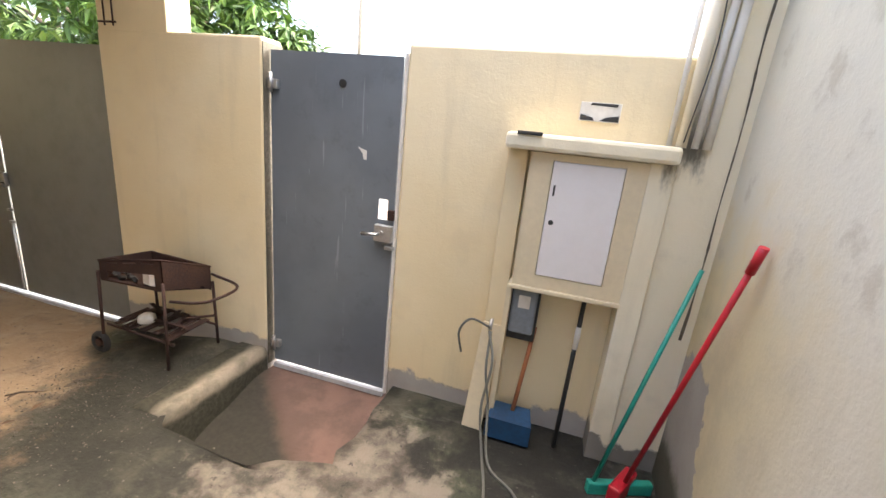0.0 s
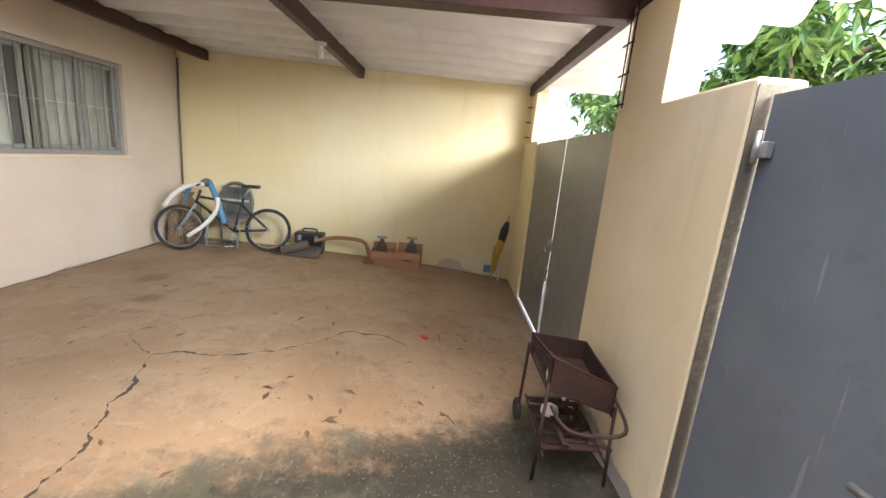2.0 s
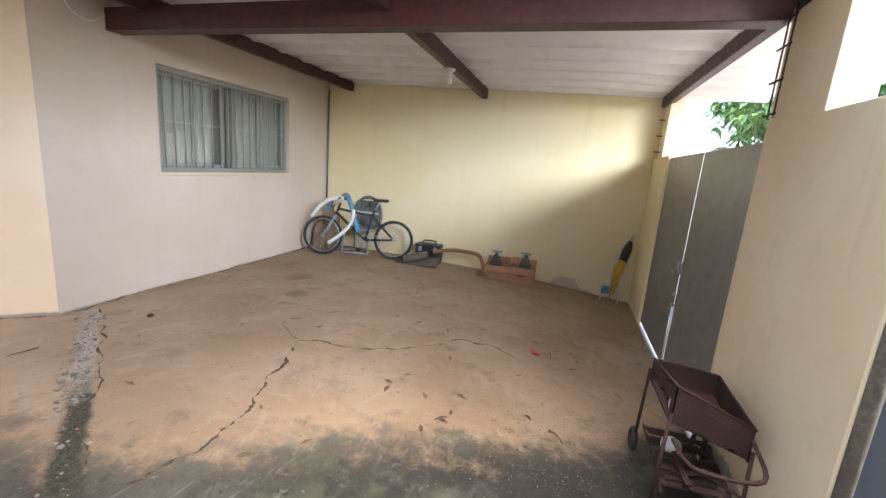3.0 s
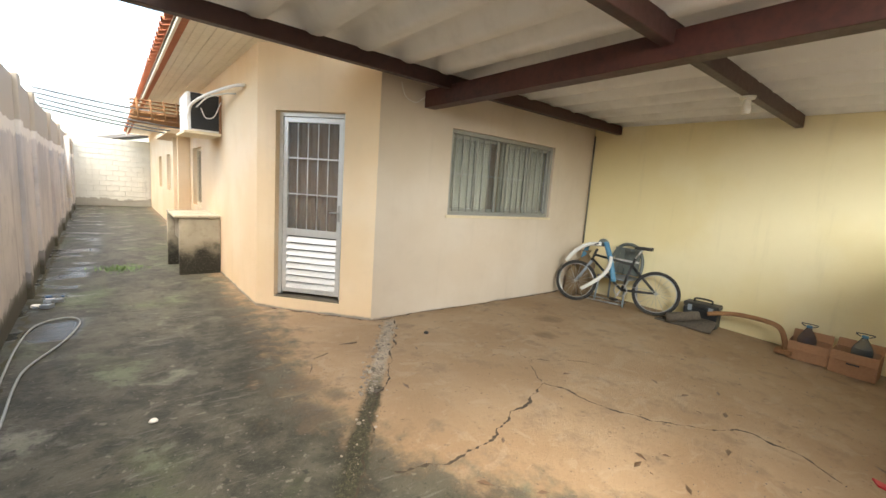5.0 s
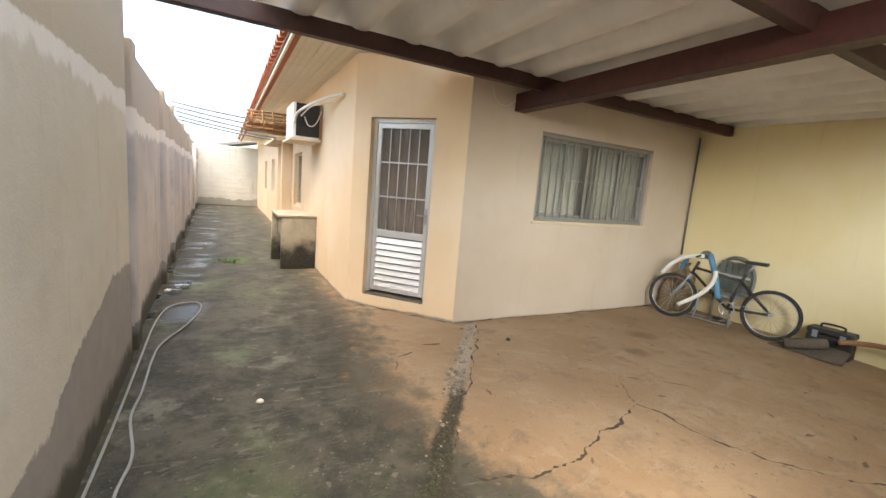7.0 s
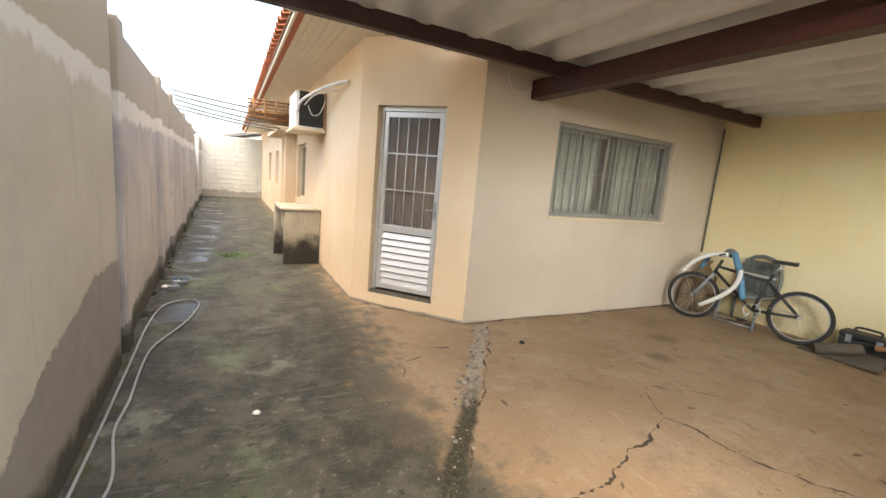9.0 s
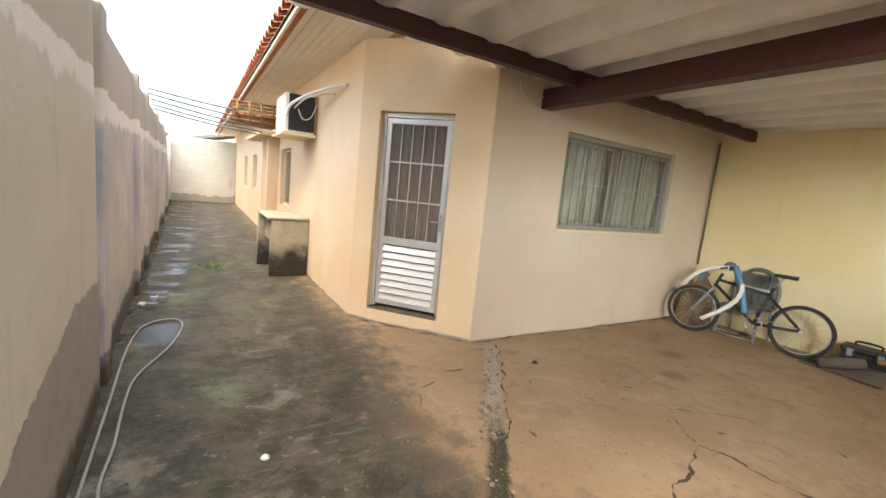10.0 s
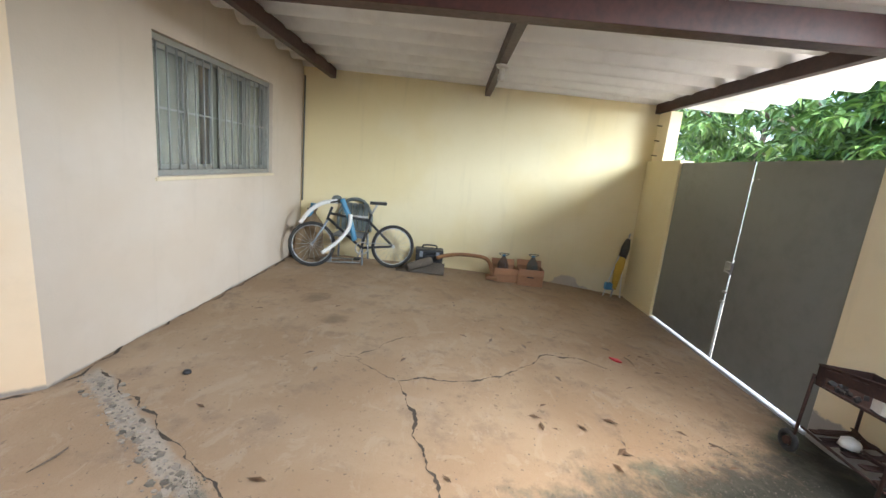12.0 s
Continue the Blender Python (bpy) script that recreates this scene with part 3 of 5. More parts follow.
structure("column_middle", bm, M_GATEWALL, "cream rendered post carrying the beam", "column")
bm = box_bm((-5.93, 2.42, 1.93), (-5.62, 2.58, 2.58), None, 0.01)
structure("column_west", bm, M_GATEWALL, "cream rendered post on the pier", "column")
bm = box_bm((0.845, 2.28, -0.1), (1.30, 2.395, 2.72), None, 0.01)
structure("column_corner", bm, M_STAINED, "stained cream corner post", "column")

bm = bmesh.new()
prev = None
for i in range(70):
    z = 0.75 + 1.95 * i / 69
    w = 0.002 + 0.009 * max(0.0, noise.noise((z * 3.1, 1.0, 0.0)) + 0.1) + 0.003 * abs(noise.noise((z * 17, 2.0, 0.0)))
    xc = 1.055 - 0.012 + 0.018 * noise.noise((z * 2.2, 4.0, 0.0))
    pair = [bm.verts.new((xc - w, 2.2745, z)), bm.verts.new((xc + w, 2.2745, z))]
    if prev:
        bm.faces.new((prev[0], prev[1], pair[1], pair[0]))
    prev = pair
structure("corner_crack", bm, M_GRIME, "dirty open crack between corner post and boundary wall", "crack")

# ---- side walls ----
# south of the house front it runs on unseen, to block light from the rooms
bm = prism_bm([(XW, -20.4), (XW, 2.65), (XW - 0.15, 2.65), (XW - 0.15, -20.4)], -0.25, 2.80)
structure("wall_west", bm, M_WEST, "pale yellow rendered side wall", "wall")
# unseen top raised to 3.4 m to block the sun
bm = prism_bm([(0.93, -2.45), (0.905, -0.96), (1.0, 0.9), (1.10, 2.6), (1.45, 2.6), (1.45, -2.45)], -0.25, 3.4)
structure("wall_east_near", bm, M_EAST, "tall patched grey and cream rendered boundary wall", "wall")
bm = prism_bm([(east_x(-20.4) + 0.03, -20.4), (east_x(-2.45) + 0.03, -2.45), (1.20, -2.45), (1.55, -20.4)], -0.25, 2.47)
structure("wall_east_far", bm, M_EASTFAR, "weathered rendered boundary wall along the passage", "wall")

# ---- house ----
ANG = math.degrees(math.atan2(HC.y - HL.y, HC.x - HL.x))
LEN = (HC - HL).length
structure_wall("wall_house_front", (HC.x, YH, 0), 180, 4.05, -0.2, 3.06, 0.15, [(1.0, 3.015, 1.313, 2.36)], M_FRONT, "peach rendered house front, shade in its colour")
structure_wall("wall_house_corner", HL, ANG, LEN, -0.2, 3.06, 0.15, [(0.225, 1.035, 0.255, 2.355)], M_HOUSE, "peach rendered slanting corner wall with the door")
structure_wall("wall_house_side", (HL.x, -20.4, 0), 90, 20.4 + HL.y, -0.2, 3.06, 0.15,
               [(12.0, 13.0, 1.0, 2.1), (9.6, 10.5, 0.15, 2.2), (7.0, 8.0, 1.1, 2.1), (4.5, 5.5, 1.1, 2.1)], M_HOUSE, "peach rendered house side along the passage")
# added inner shell, assumed behind the openings and toned down to keep them dim
bm = bmesh.new()
add_box(bm, (-6.1, -4.6, -0.2), (-1.6, -4.5, 3.0))
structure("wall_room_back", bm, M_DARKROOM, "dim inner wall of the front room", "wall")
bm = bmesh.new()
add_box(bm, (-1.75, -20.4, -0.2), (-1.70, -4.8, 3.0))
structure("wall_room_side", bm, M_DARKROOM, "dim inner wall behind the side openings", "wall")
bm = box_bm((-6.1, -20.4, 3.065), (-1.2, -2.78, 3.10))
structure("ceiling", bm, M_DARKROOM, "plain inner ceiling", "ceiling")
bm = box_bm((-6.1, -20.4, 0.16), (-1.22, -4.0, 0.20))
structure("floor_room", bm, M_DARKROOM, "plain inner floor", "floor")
structure_wall("wall_end", (1.6, -19.85, 0), 180, 3.2, -0.2, 2.75, 0.15, (), M_BLOCK, "pale rendered block wall closing the passage")


# ---- roofs ----
def sheet_z(y):
    return 2.79 - 0.017 * (y + 2.2) + 0.057


bm = bmesh.new()
cols = [XW + 0.0221 * i for i in range(int((0.15 - XW) / 0.0221))]
rows_y = [-2.645, -1.3, 0.0, 0.22, 1.2, 2.35, 3.0, 3.55]
g = [[bm.verts.new((x, y, sheet_z(y) + 0.070 * math.tanh(1.6 * math.cos(2 * math.pi * (x - 0.05) / 0.45)) / 0.92 + 0.004 * noise.noise((x, y, 0)))) for y in rows_y] for x in cols]
for a, b in zip(g, g[1:]):
    for k in range(len(rows_y) - 1):
        if b[k].co.x < -1.25 or k < 3:
            bm.faces.new((a[k], b[k], b[k + 1], a[k + 1])).smooth = True
bmesh.ops.delete(bm, geom=[v for v in bm.verts if not v.link_faces], context="VERTS")
roof = structure("carport_roof", bm, M_SHEET, "pale corrugated fibre cement carport roof", "roof")
sol = roof.modifiers.new("thickness", "SOLIDIFY")
sol.thickness, sol.offset = 0.007, 1

EAVE_X, EAVE_Z = -0.27, 3.02
bm = prism_bm([(EAVE_X, EAVE_Z + 0.06), (-4.2, 4.25), (-7.0, 3.35), (-7.0, 3.25), (-4.2, 4.15), (EAVE_X, EAVE_Z + 0.01)], -20.6, -2.40, "y")
house_roof = structure("house_roof", bm, M_CLAY, "red clay tile house roof", "roof")
bm = bmesh.new()
for i in range(10):
    x0 = EAVE_X - 0.02 - 0.085 * (i + 1)
    add_box(bm, (x0 + 0.004, -20.5, 3.062 + 0.002 * (i % 2)), (x0 + 0.085, -2.42, 3.075))
add_box(bm, (-2.4, -3.80, 3.066), (-1.13, -2.42, 3.08))
structure("soffit", bm, M_PVC, "cream slatted soffit under the eaves", "soffit")
bm = box_bm((EAVE_X - 0.025, -20.55, 2.99), (EAVE_X, -2.40, 3.10))
structure("fascia", bm, M_PVC, "cream painted fascia board", "trim")
for i in range(88):
    y = -2.5 - 0.2 * i
    if i == 0:
        a = [(0.085 * math.cos(q), 0.055 * math.sin(q)) for q in (math.pi * k / 8 for k in range(9))]
        bm = prism_bm(a + [(x * 0.82, z * 0.78) for x, z in reversed(a)], 0.0, 0.42, "y", pose(0, 0, 0, 0, 0, 90))
        bmesh.ops.transform(bm, matrix=Matrix.Rotation(radians(17), 4, "Y"), verts=bm.verts)
        tile_mesh = mesh_of("roof_tile", bm, M_CLAY)
    t = new("roof_tile", tile_mesh)
    t.parent = house_roof
    t.location = (EAVE_X + 0.07 + 0.012 * noise.noise((i * 3.1, 0, 0)), y, EAVE_Z + 0.05)

# ---- beams ----
def beam(name, lo, hi, label):
    return structure(name, box_bm(lo, hi, None, 0.006), M_WOODBEAM if name == "beam_main" else M_PURLIN, label, "beam")


beam("beam_main", (-2.68, -2.62, 2.515), (-2.53, 2.375, 2.70), "thick red-brown varnished main beam")
beam("beam_south", (XW + 0.002, -2.24, 2.66), (0.93, -2.16, 2.795), "dark red-brown purlin along the house")
beam("beam_middle", (XW + 0.002, -0.04, 2.61), (0.92, 0.04, 2.75), "dark red-brown purlin across the carport")
beam("beam_north", (XW + 0.002, 2.38, 2.58), (-2.06, 2.46, 2.715), "dark red-brown purlin over the gate")

M_CURTBROWN = painted("brown_curtain", (0.16, 0.09, 0.045), (0.06, 0.04, 0.025), 0.9, 0, 5, 0.7, 0.1)
M_LOUVRE = painted("brushed_louvre_metal", (0.70, 0.70, 0.69), (0.48, 0.47, 0.45), 0.42, 0.35, 10, 0.4, 0.05)
M_SMOKEGREY = painted("slate_plastic", (0.14, 0.16, 0.15), (0.08, 0.085, 0.08), 0.45, 0, 10, 0.5, 0.1)
M_SACK = painted("brown_sacking", (0.24, 0.17, 0.10), (0.12, 0.085, 0.05), 0.95, 0, 14, 0.7, 0.7)
M_GRIT = leaf_material("grit_mix", (0.025, 0.02, 0.016), (0.15, 0.125, 0.10))
M_BLIND = painted("grey_green_blind", (0.25, 0.25, 0.20), (0.16, 0.16, 0.13), 0.45, 0.0, 2, 0.35, 0.02)
M_DUSTY = painted("dusty_rubber", (0.13, 0.105, 0.08), (0.06, 0.05, 0.04), 0.9, 0, 10, 0.6, 0.3)

# ---- gates ----
gate = tagged(new("door_1"), "closed grey sheet metal double gate with bright gap", "gate", "", "structure")
gate.location = (-5.11, 2.43, -0.10)
for k, (a, b) in enumerate(((0.01, 1.275), (1.297, 2.475))):
    bm = bmesh.new()
    add_box(bm, (a, -0.004, 0.02), (b, 0.004, 2.0))
    leaf = part("leaf", bm, M_GATE, gate)
    bm = bmesh.new()
    x = b - 0.015 if k else a + 0.015
    add_box(bm, (x - 0.015, 0.006, 0.02), (x + 0.015, 0.036, 2.0))
    part("stile_frame", bm, M_GATE, leaf)
lock = part("lock", box_bm((1.22, -0.035, 0.92), (1.31, -0.005, 1.03), None, 0.006), M_STEEL, gate, "worn steel lock box")
part("handle", tube_bm([(1.30, -0.04, 0.95), (1.30, -0.075, 0.95), (1.39, -0.075, 0.935)], 0.009), M_STEEL, lock, "bright steel lever handle")
part("bolt", tube_bm([(1.275, -0.02, 0.05), (1.278, -0.02, 0.62)], 0.007), M_STEEL, gate, "thin steel drop bolt")
for z in (0.62, 0.72):
    part("staple", box_bm((1.262, -0.03, z), (1.30, -0.004, z + 0.02)), M_STEEL, gate)
bm = box_bm((-5.1, 2.395, -0.16), (-2.64, 2.47, -0.100))
structure("gate_track", bm, M_SILL, "sill strip under the double gate, pale for the light gap", "threshold")

small = tagged(new("door_2"), "closed slate grey sheet metal pedestrian gate", "gate", "", "structure")
small.location = (-1.34, 2.46, -0.10)
bm = wall_bm(0.836, 0.015, 2.035, 0.008, [(0.735, 0.795, 1.145, 1.265)])
bmesh.ops.translate(bm, vec=(-0.014, -0.004, 0), verts=bm.verts)
part("leaf", bm, M_GATEBLUE, small)
part("stile_frame", box_bm((0.79, 0.005, 0.02), (0.822, 0.03, 2.03)), M_GATEBLUE, small)
part("jamb", box_bm((0.838, -0.03, 0.0), (0.858, 0.02, 2.05), None, 0.003), M_WHITE, small, "pale painted steel jamb")
for z in (0.13, 1.82):
    h = part("hinge", box_bm((-0.02, -0.035, z), (0.05, -0.006, z + 0.055), None, 0.004), M_STEEL, small, "galvanised hinge")
    part("pin", tube_bm([(0.012, -0.04, z - 0.02), (0.012, -0.04, z + 0.09)], 0.011), M_STEEL, h)
part("peephole", tube_bm([(0.465, -0.012, 1.88), (0.465, 0.0, 1.88)], 0.022, 14), M_BLACK, small, "small dark round hole")
part("paint_chip", prism_bm([(0.575, 1.545), (0.63, 1.53), (0.63, 1.475), (0.612, 1.48), (0.605, 1.512)], -0.007, -0.004, "y"), M_WHITE, small, "flaked patch of pale paint")
lk = part("lock", box_bm((0.72, -0.05, 1.02), (0.83, -0.006, 1.12), None, 0.006), M_STEEL, small, "scratched steel lock box")
part("cylinder", tube_bm([(0.765, -0.062, 1.07), (0.765, -0.05, 1.07)], 0.02, 14), M_STEEL, lk)
part("handle", tube_bm([(0.76, -0.055, 1.07), (0.755, -0.09, 1.07), (0.66, -0.09, 1.065)], 0.011), M_STEEL, lk, "bright steel lever handle")
part("keeper", box_bm((0.79, -0.03, 1.15), (0.835, -0.006, 1.21), None, 0.004), M_RUST, small, "dark rusty keeper")
part("latch", box_bm((0.79, -0.045, 0.975), (0.85, -0.015, 1.0), None, 0.004), M_STEEL, small, "small steel latch")
part("threshold", box_bm((0.0, -0.03, -0.03), (0.83, 0.03, 0.003)), M_SILL, small, "worn threshold strip, pale for the glow under the gate")

# ---- house door ----
door = tagged(new("door_3"), "closed aluminium house door with barred glass and louvres", "door", "", "structure")
door.matrix_basis = Matrix.Translation((HL.x, HL.y, 0.255)) @ pose(0, 0, 0, 0, 0, ANG) @ Matrix.Translation((0.225, 0.075, 0))
bm = bmesh.new()
add_box(bm, (0.002, 0, 0.02), (0.045, 0.05, 2.098), bevel=0.004)
add_box(bm, (0.765, 0, 0.02), (0.808, 0.05, 2.098), bevel=0.004)
add_box(bm, (0.045, 0, 2.05), (0.765, 0.05, 2.098), bevel=0.004)
part("frame", bm, M_ALU, door)
leaf = part("leaf", box_bm((0.05, 0.01, 0.05), (0.10, 0.045, 2.045), None, 0.003), M_ALU, door)
bm = bmesh.new()
add_box(bm, (0.71, 0.01, 0.05), (0.76, 0.045, 2.045), bevel=0.003)
add_box(bm, (0.10, 0.01, 1.99), (0.71, 0.045, 2.045), bevel=0.003)
add_box(bm, (0.10, 0.01, 0.72), (0.71, 0.045, 0.80), bevel=0.003)
add_box(bm, (0.10, 0.01, 0.05), (0.71, 0.045, 0.10), bevel=0.003)
part("rails", bm, M_ALU, door)
for i in range(4):
    x = 0.10 + 0.61 * (i + 1) / 5
    part("bar", tube_bm([(x, 0.012, 0.80), (x, 0.012, 1.99)], 0.006, 6), M_ALU, door)
for z in (1.20, 1.60):
    part("bar", box_bm((0.10, 0.004, z - 0.008), (0.71, 0.018, z + 0.008)), M_ALU, door)
pane = part("pane", box_bm((0.10, 0.028, 0.80), (0.71, 0.032, 1.99)), M_GLASS, door)
pane.visible_shadow = False
bm = bmesh.new()
pts = [(0.06 + 0.0145 * i, 0.115 + 0.014 * math.sin(i * 0.75) + 0.006 * math.sin(i * 2.1)) for i in range(49)]
prev = None
for x, y in pts:
    pair = [bm.verts.new((x, y, z)) for z in (0.4, 2.04)]
    if prev:
        bm.faces.new((prev[0], pair[0], pair[1], prev[1])).smooth = True
    prev = pair
dcur = part("curtain", bm, M_CURTBROWN, door, "dark brown curtain behind the glass")
dcur.modifiers.new("thickness", "SOLIDIFY").thickness = 0.003
# black sheet stands for the shade between the louvres
part("back_panel", box_bm((0.10, 0.045, 0.10), (0.71, 0.052, 0.72)), M_BLACK, door)
for i in range(8):
    z = 0.105 + 0.077 * i
    part("louvre", prism_bm([(0.005, z), (0.012, z - 0.004), (0.04, z + 0.056), (0.033, z + 0.062)], 0.10, 0.71, "x"), M_LOUVRE, door)
hd = part("handle", tube_bm([(0.735, 0.01, 1.02), (0.735, -0.035, 1.02), (0.64, -0.035, 1.02)], 0.008), M_STEEL, door, "steel lever handle")
part("handle_plate", box_bm((0.72, 0.004, 0.92), (0.75, 0.01, 1.10), None, 0.003), M_STEEL, door)
# sill coloured dark to carry the shadow gap below the door leaf
part("sill", box_bm((0.0, -0.072, -0.02), (0.81, 0.07, 0.015), None, 0.004), M_GRIME, door, "thin door sill, dark for the shaded gap above it")

# ---- house window ----
win = tagged(new("window_1"), "grey metal sliding window behind vertical bars", "window", "", "structure")
win.matrix_basis = pose(HC.x - 1.0, YH - 0.04, 1.313, 0, 0, 180)
W, H = 2.015, 1.047
bm = bmesh.new()
add_box(bm, (0.002, 0, 0.0), (0.05, 0.09, H - 0.002), bevel=0.004)
add_box(bm, (W - 0.05, 0, 0.0), (W - 0.002, 0.09, H - 0.002), bevel=0.004)
add_box(bm, (0.05, 0, H - 0.05), (W - 0.05, 0.09, H - 0.002), bevel=0.004)
add_box(bm, (0.05, 0, 0.0), (W - 0.05, 0.09, 0.045), bevel=0.004)
part("window_frame", bm, M_CURTAIN, win)
for i in range(16):
    x = 0.05 + (W - 0.1) * (i + 0.5) / 16
    part("bar", tube_bm([(x, 0.015, 0.045), (x, 0.015, H - 0.05)], 0.0075, 6), M_CURTAIN, win)
for z in (0.52,):
    part("bar", box_bm((0.05, 0.021, z - 0.008), (W - 0.05, 0.027, z + 0.008)), M_CURTAIN, win)
for k, (a, b, y) in enumerate(((0.05, 0.50, 0.04), (0.50, 0.93, 0.062), (1.05, 1.52, 0.062), (1.52, W - 0.05, 0.04))):
    bm = bmesh.new()
    for lo, hi in (((a, y, 0.045), (a + 0.04, y + 0.02, H - 0.05)), ((b - 0.04, y, 0.045), (b, y + 0.02, H - 0.05)), ((a + 0.04, y, 0.045), (b - 0.04, y + 0.02, 0.085)), ((a + 0.04, y, H - 0.09), (b - 0.04, y + 0.02, H - 0.05))):
        add_box(bm, lo, hi)
    sash = part("sash", bm, M_CURTAIN, win)
    p = part("pane", box_bm((a + 0.04, y + 0.008, 0.085), (b - 0.04, y + 0.012, H - 0.09)), M_GLASS, sash)
    p.visible_shadow = False
part("window_sill", box_bm((-0.03, -0.055, -0.035), (W + 0.03, 0.0, -0.004), None, 0.006), M_CREAM, win, "thin cream sill")
for a, b in ((0.06, 0.50), (0.50, 0.79), (1.0, 1.52), (1.52, W - 0.06)):
    part("blind", box_bm((a, 0.098 + 0.012 * (a > 0.4), 0.01), (b - 0.004, 0.103 + 0.012 * (a > 0.4), H - 0.01)), M_BLIND, win, "grey green blind behind the glass")

# ---- openings along the passage ----
for k, (y0, y1, z0, z1) in enumerate(((-8.4, -7.4, 1.0, 2.1), (-13.4, -12.4, 1.1, 2.1), (-15.9, -14.9, 1.1, 2.1))):
    w = tagged(new("window_%d" % (k + 2)), "pale framed window in the house side", "window", "", "structure")
    bm = bmesh.new()
    x0 = HL.x - 0.12
    for lo, hi in (((x0, y0, z0), (x0 + 0.05, y0 + 0.05, z1)), ((x0, y1 - 0.05, z0), (x0 + 0.05, y1, z1)), ((x0, y0 + 0.05, z0), (x0 + 0.05, y1 - 0.05, z0 + 0.05)), ((x0, y0 + 0.05, z1 - 0.05), (x0 + 0.05, y1 - 0.05, z1))):
        add_box(bm, lo, hi)
    part("window_frame", bm, M_CREAM, w)
    part("pane", box_bm((x0 + 0.02, y0 + 0.05, z0 + 0.05), (x0 + 0.025, y1 - 0.05, z1 - 0.05)), M_GLASS, w)
d4 = tagged(new("door_4"), "brown wooden side door in a deep opening", "door", "", "structure")
part("leaf", box_bm((HL.x - 0.13, -10.79, 0.16), (HL.x - 0.09, -9.91, 2.19), None, 0.004), M_WOOD, d4)
bm = bmesh.new()
for y in (-9.72, -8.85):
    add_box(bm, (HL.x + 0.002, y, 0.05), (HL.x + 0.22, y + 0.14, 2.35), bevel=0.008)
structure("pilaster", bm, M_HOUSE, "peach rendered upright beside the side door", "pilaster")
bm = box_bm((HL.x + 0.002, -10.9, 2.352), (HL.x + 0.42, -8.5, 2.43), None, 0.006)
structure("door_hood", bm, M_HOUSE, "thin slab hood over the side door", "canopy")
for y in (-2.75, -5.0, -6.4, -9.0, -11.5, -14.5, -17.5):
    bm = box_bm((east_x(y) - 0.015, y - 0.09, 0.0), (east_x(y) + 0.08, y + 0.09, 2.50), None, 0.01)
    structure("wall_pier", bm, M_EASTFAR, "weathered pier standing out of the boundary wall", "pier")
block_mesh = mesh_of("block", box_bm((-0.195, 0, 0), (0.195, 0.05, 0.188), None, 0.006), M_BLOCK)
wall_end = bpy.data.objects["wall_end"]
for i in range(13):
    for k in range(6):
        b = new("block", block_mesh)
        b.parent = wall_end
        b.matrix_parent_inverse = wall_end.matrix_basis.inverted()
        b.location = (-0.80 + 0.4 * k + (0.2 if i % 2 else 0.0), -19.86 + 0.012 * noise.noise((i * 2.3, k * 1.7, 1)), 0.12 + 0.2 * i)

# far neighbour beyond the passage
nb = thing("neighbour_house", "far pale house with grey gable roof behind the end wall", "house", (-1.5, -27, -0.3))
part("wall", box_bm((-5, -3, 0), (2.5, 0, 3.2)), M_BLOCK, nb)
part("roof", prism_bm([(-5.3, 3.15), (-1.2, 4.15), (2.9, 3.15), (2.9, 3.3), (-1.2, 4.3), (-5.3, 3.3)], -3.4, 0.5, "y"), M_ROOFGREY, nb)

# ---- meter housing by the small gate ----
mh = thing("meter_cabinet", "cream rendered meter housing with white door", "meter box", (0.11, 2.395, 0.0))
bm = wall_bm(0.51, 0.88, 1.53, 0.145, [(0.105, 0.42, 0.945, 1.50)])
bmesh.ops.translate(bm, vec=(0.12, -0.145, 0), verts=bm.verts)
part("flank", box_bm((0.0, -0.06, 0.0), (0.099, 0, 1.534), None, 0.006), M_GATEWALL, mh)
part("mark", box_bm((0.05, -0.21, 1.60), (0.16, -0.16, 1.616), None, 0.003), M_BLACK, mh, "dark scrap on the cap")
part("body", bm, M_CREAM, mh)
part("cap", box_bm((0.0, -0.20, 1.535), (0.732, 0, 1.61), None, 0.018), M_STAINED, mh, "thick rounded cream cap slab")
dr = part("door", box_bm((0.228, -0.149, 0.948), (0.537, -0.10, 1.497), None, 0.004), M_WHITE, mh, "white painted steel door")
dr.data.materials[0] = M_CLEANWHITE
part("slot", box_bm((0.243, -0.152, 1.34), (0.252, -0.148, 1.39)), M_BLACK, dr)
part("keyhole", tube_bm([(0.258, -0.154, 1.215), (0.258, -0.148, 1.215)], 0.012, 12), M_BLACK, dr)
part("rail", box_bm((0.10, -0.155, 0.855), (0.635, 0, 0.879), None, 0.006), M_CREAM, mh)
part("side_panel", box_bm((0.10, -0.145, 0.0), (0.125, 0, 0.854)), M_CREAM, mh)
part("side_panel", box_bm((0.63, -0.145, 0.0), (0.732, 0, 1.534), None, 0.004), M_STAINED, mh)
mt = thing("water_meter_box", "grey plastic meter box inside the niche", "meter", (0.305, 2.37, 0.585))
part("case", box_bm((-0.065, -0.06, 0), (0.065, 0.025, 0.26), None, 0.012), M_GREYPL, mt)
part("back_frame", box_bm((-0.078, -0.045, -0.04), (0.078, 0.022, 0.285), None, 0.006), M_BLACK, mt, "dark frame round the meter")
part("dial", box_bm((-0.03, -0.066, 0.15), (0.03, -0.061, 0.22), None, 0.002), M_WHITE, mt)
nm = thing("number_plate", "small white plate with torn dark lettering", "sign", (0.50, 2.396, 1.69))
part("plate", box_bm((-0.09, -0.008, 0.0), (0.09, 0.0, 0.085), None, 0.002), M_WHITE, nm)
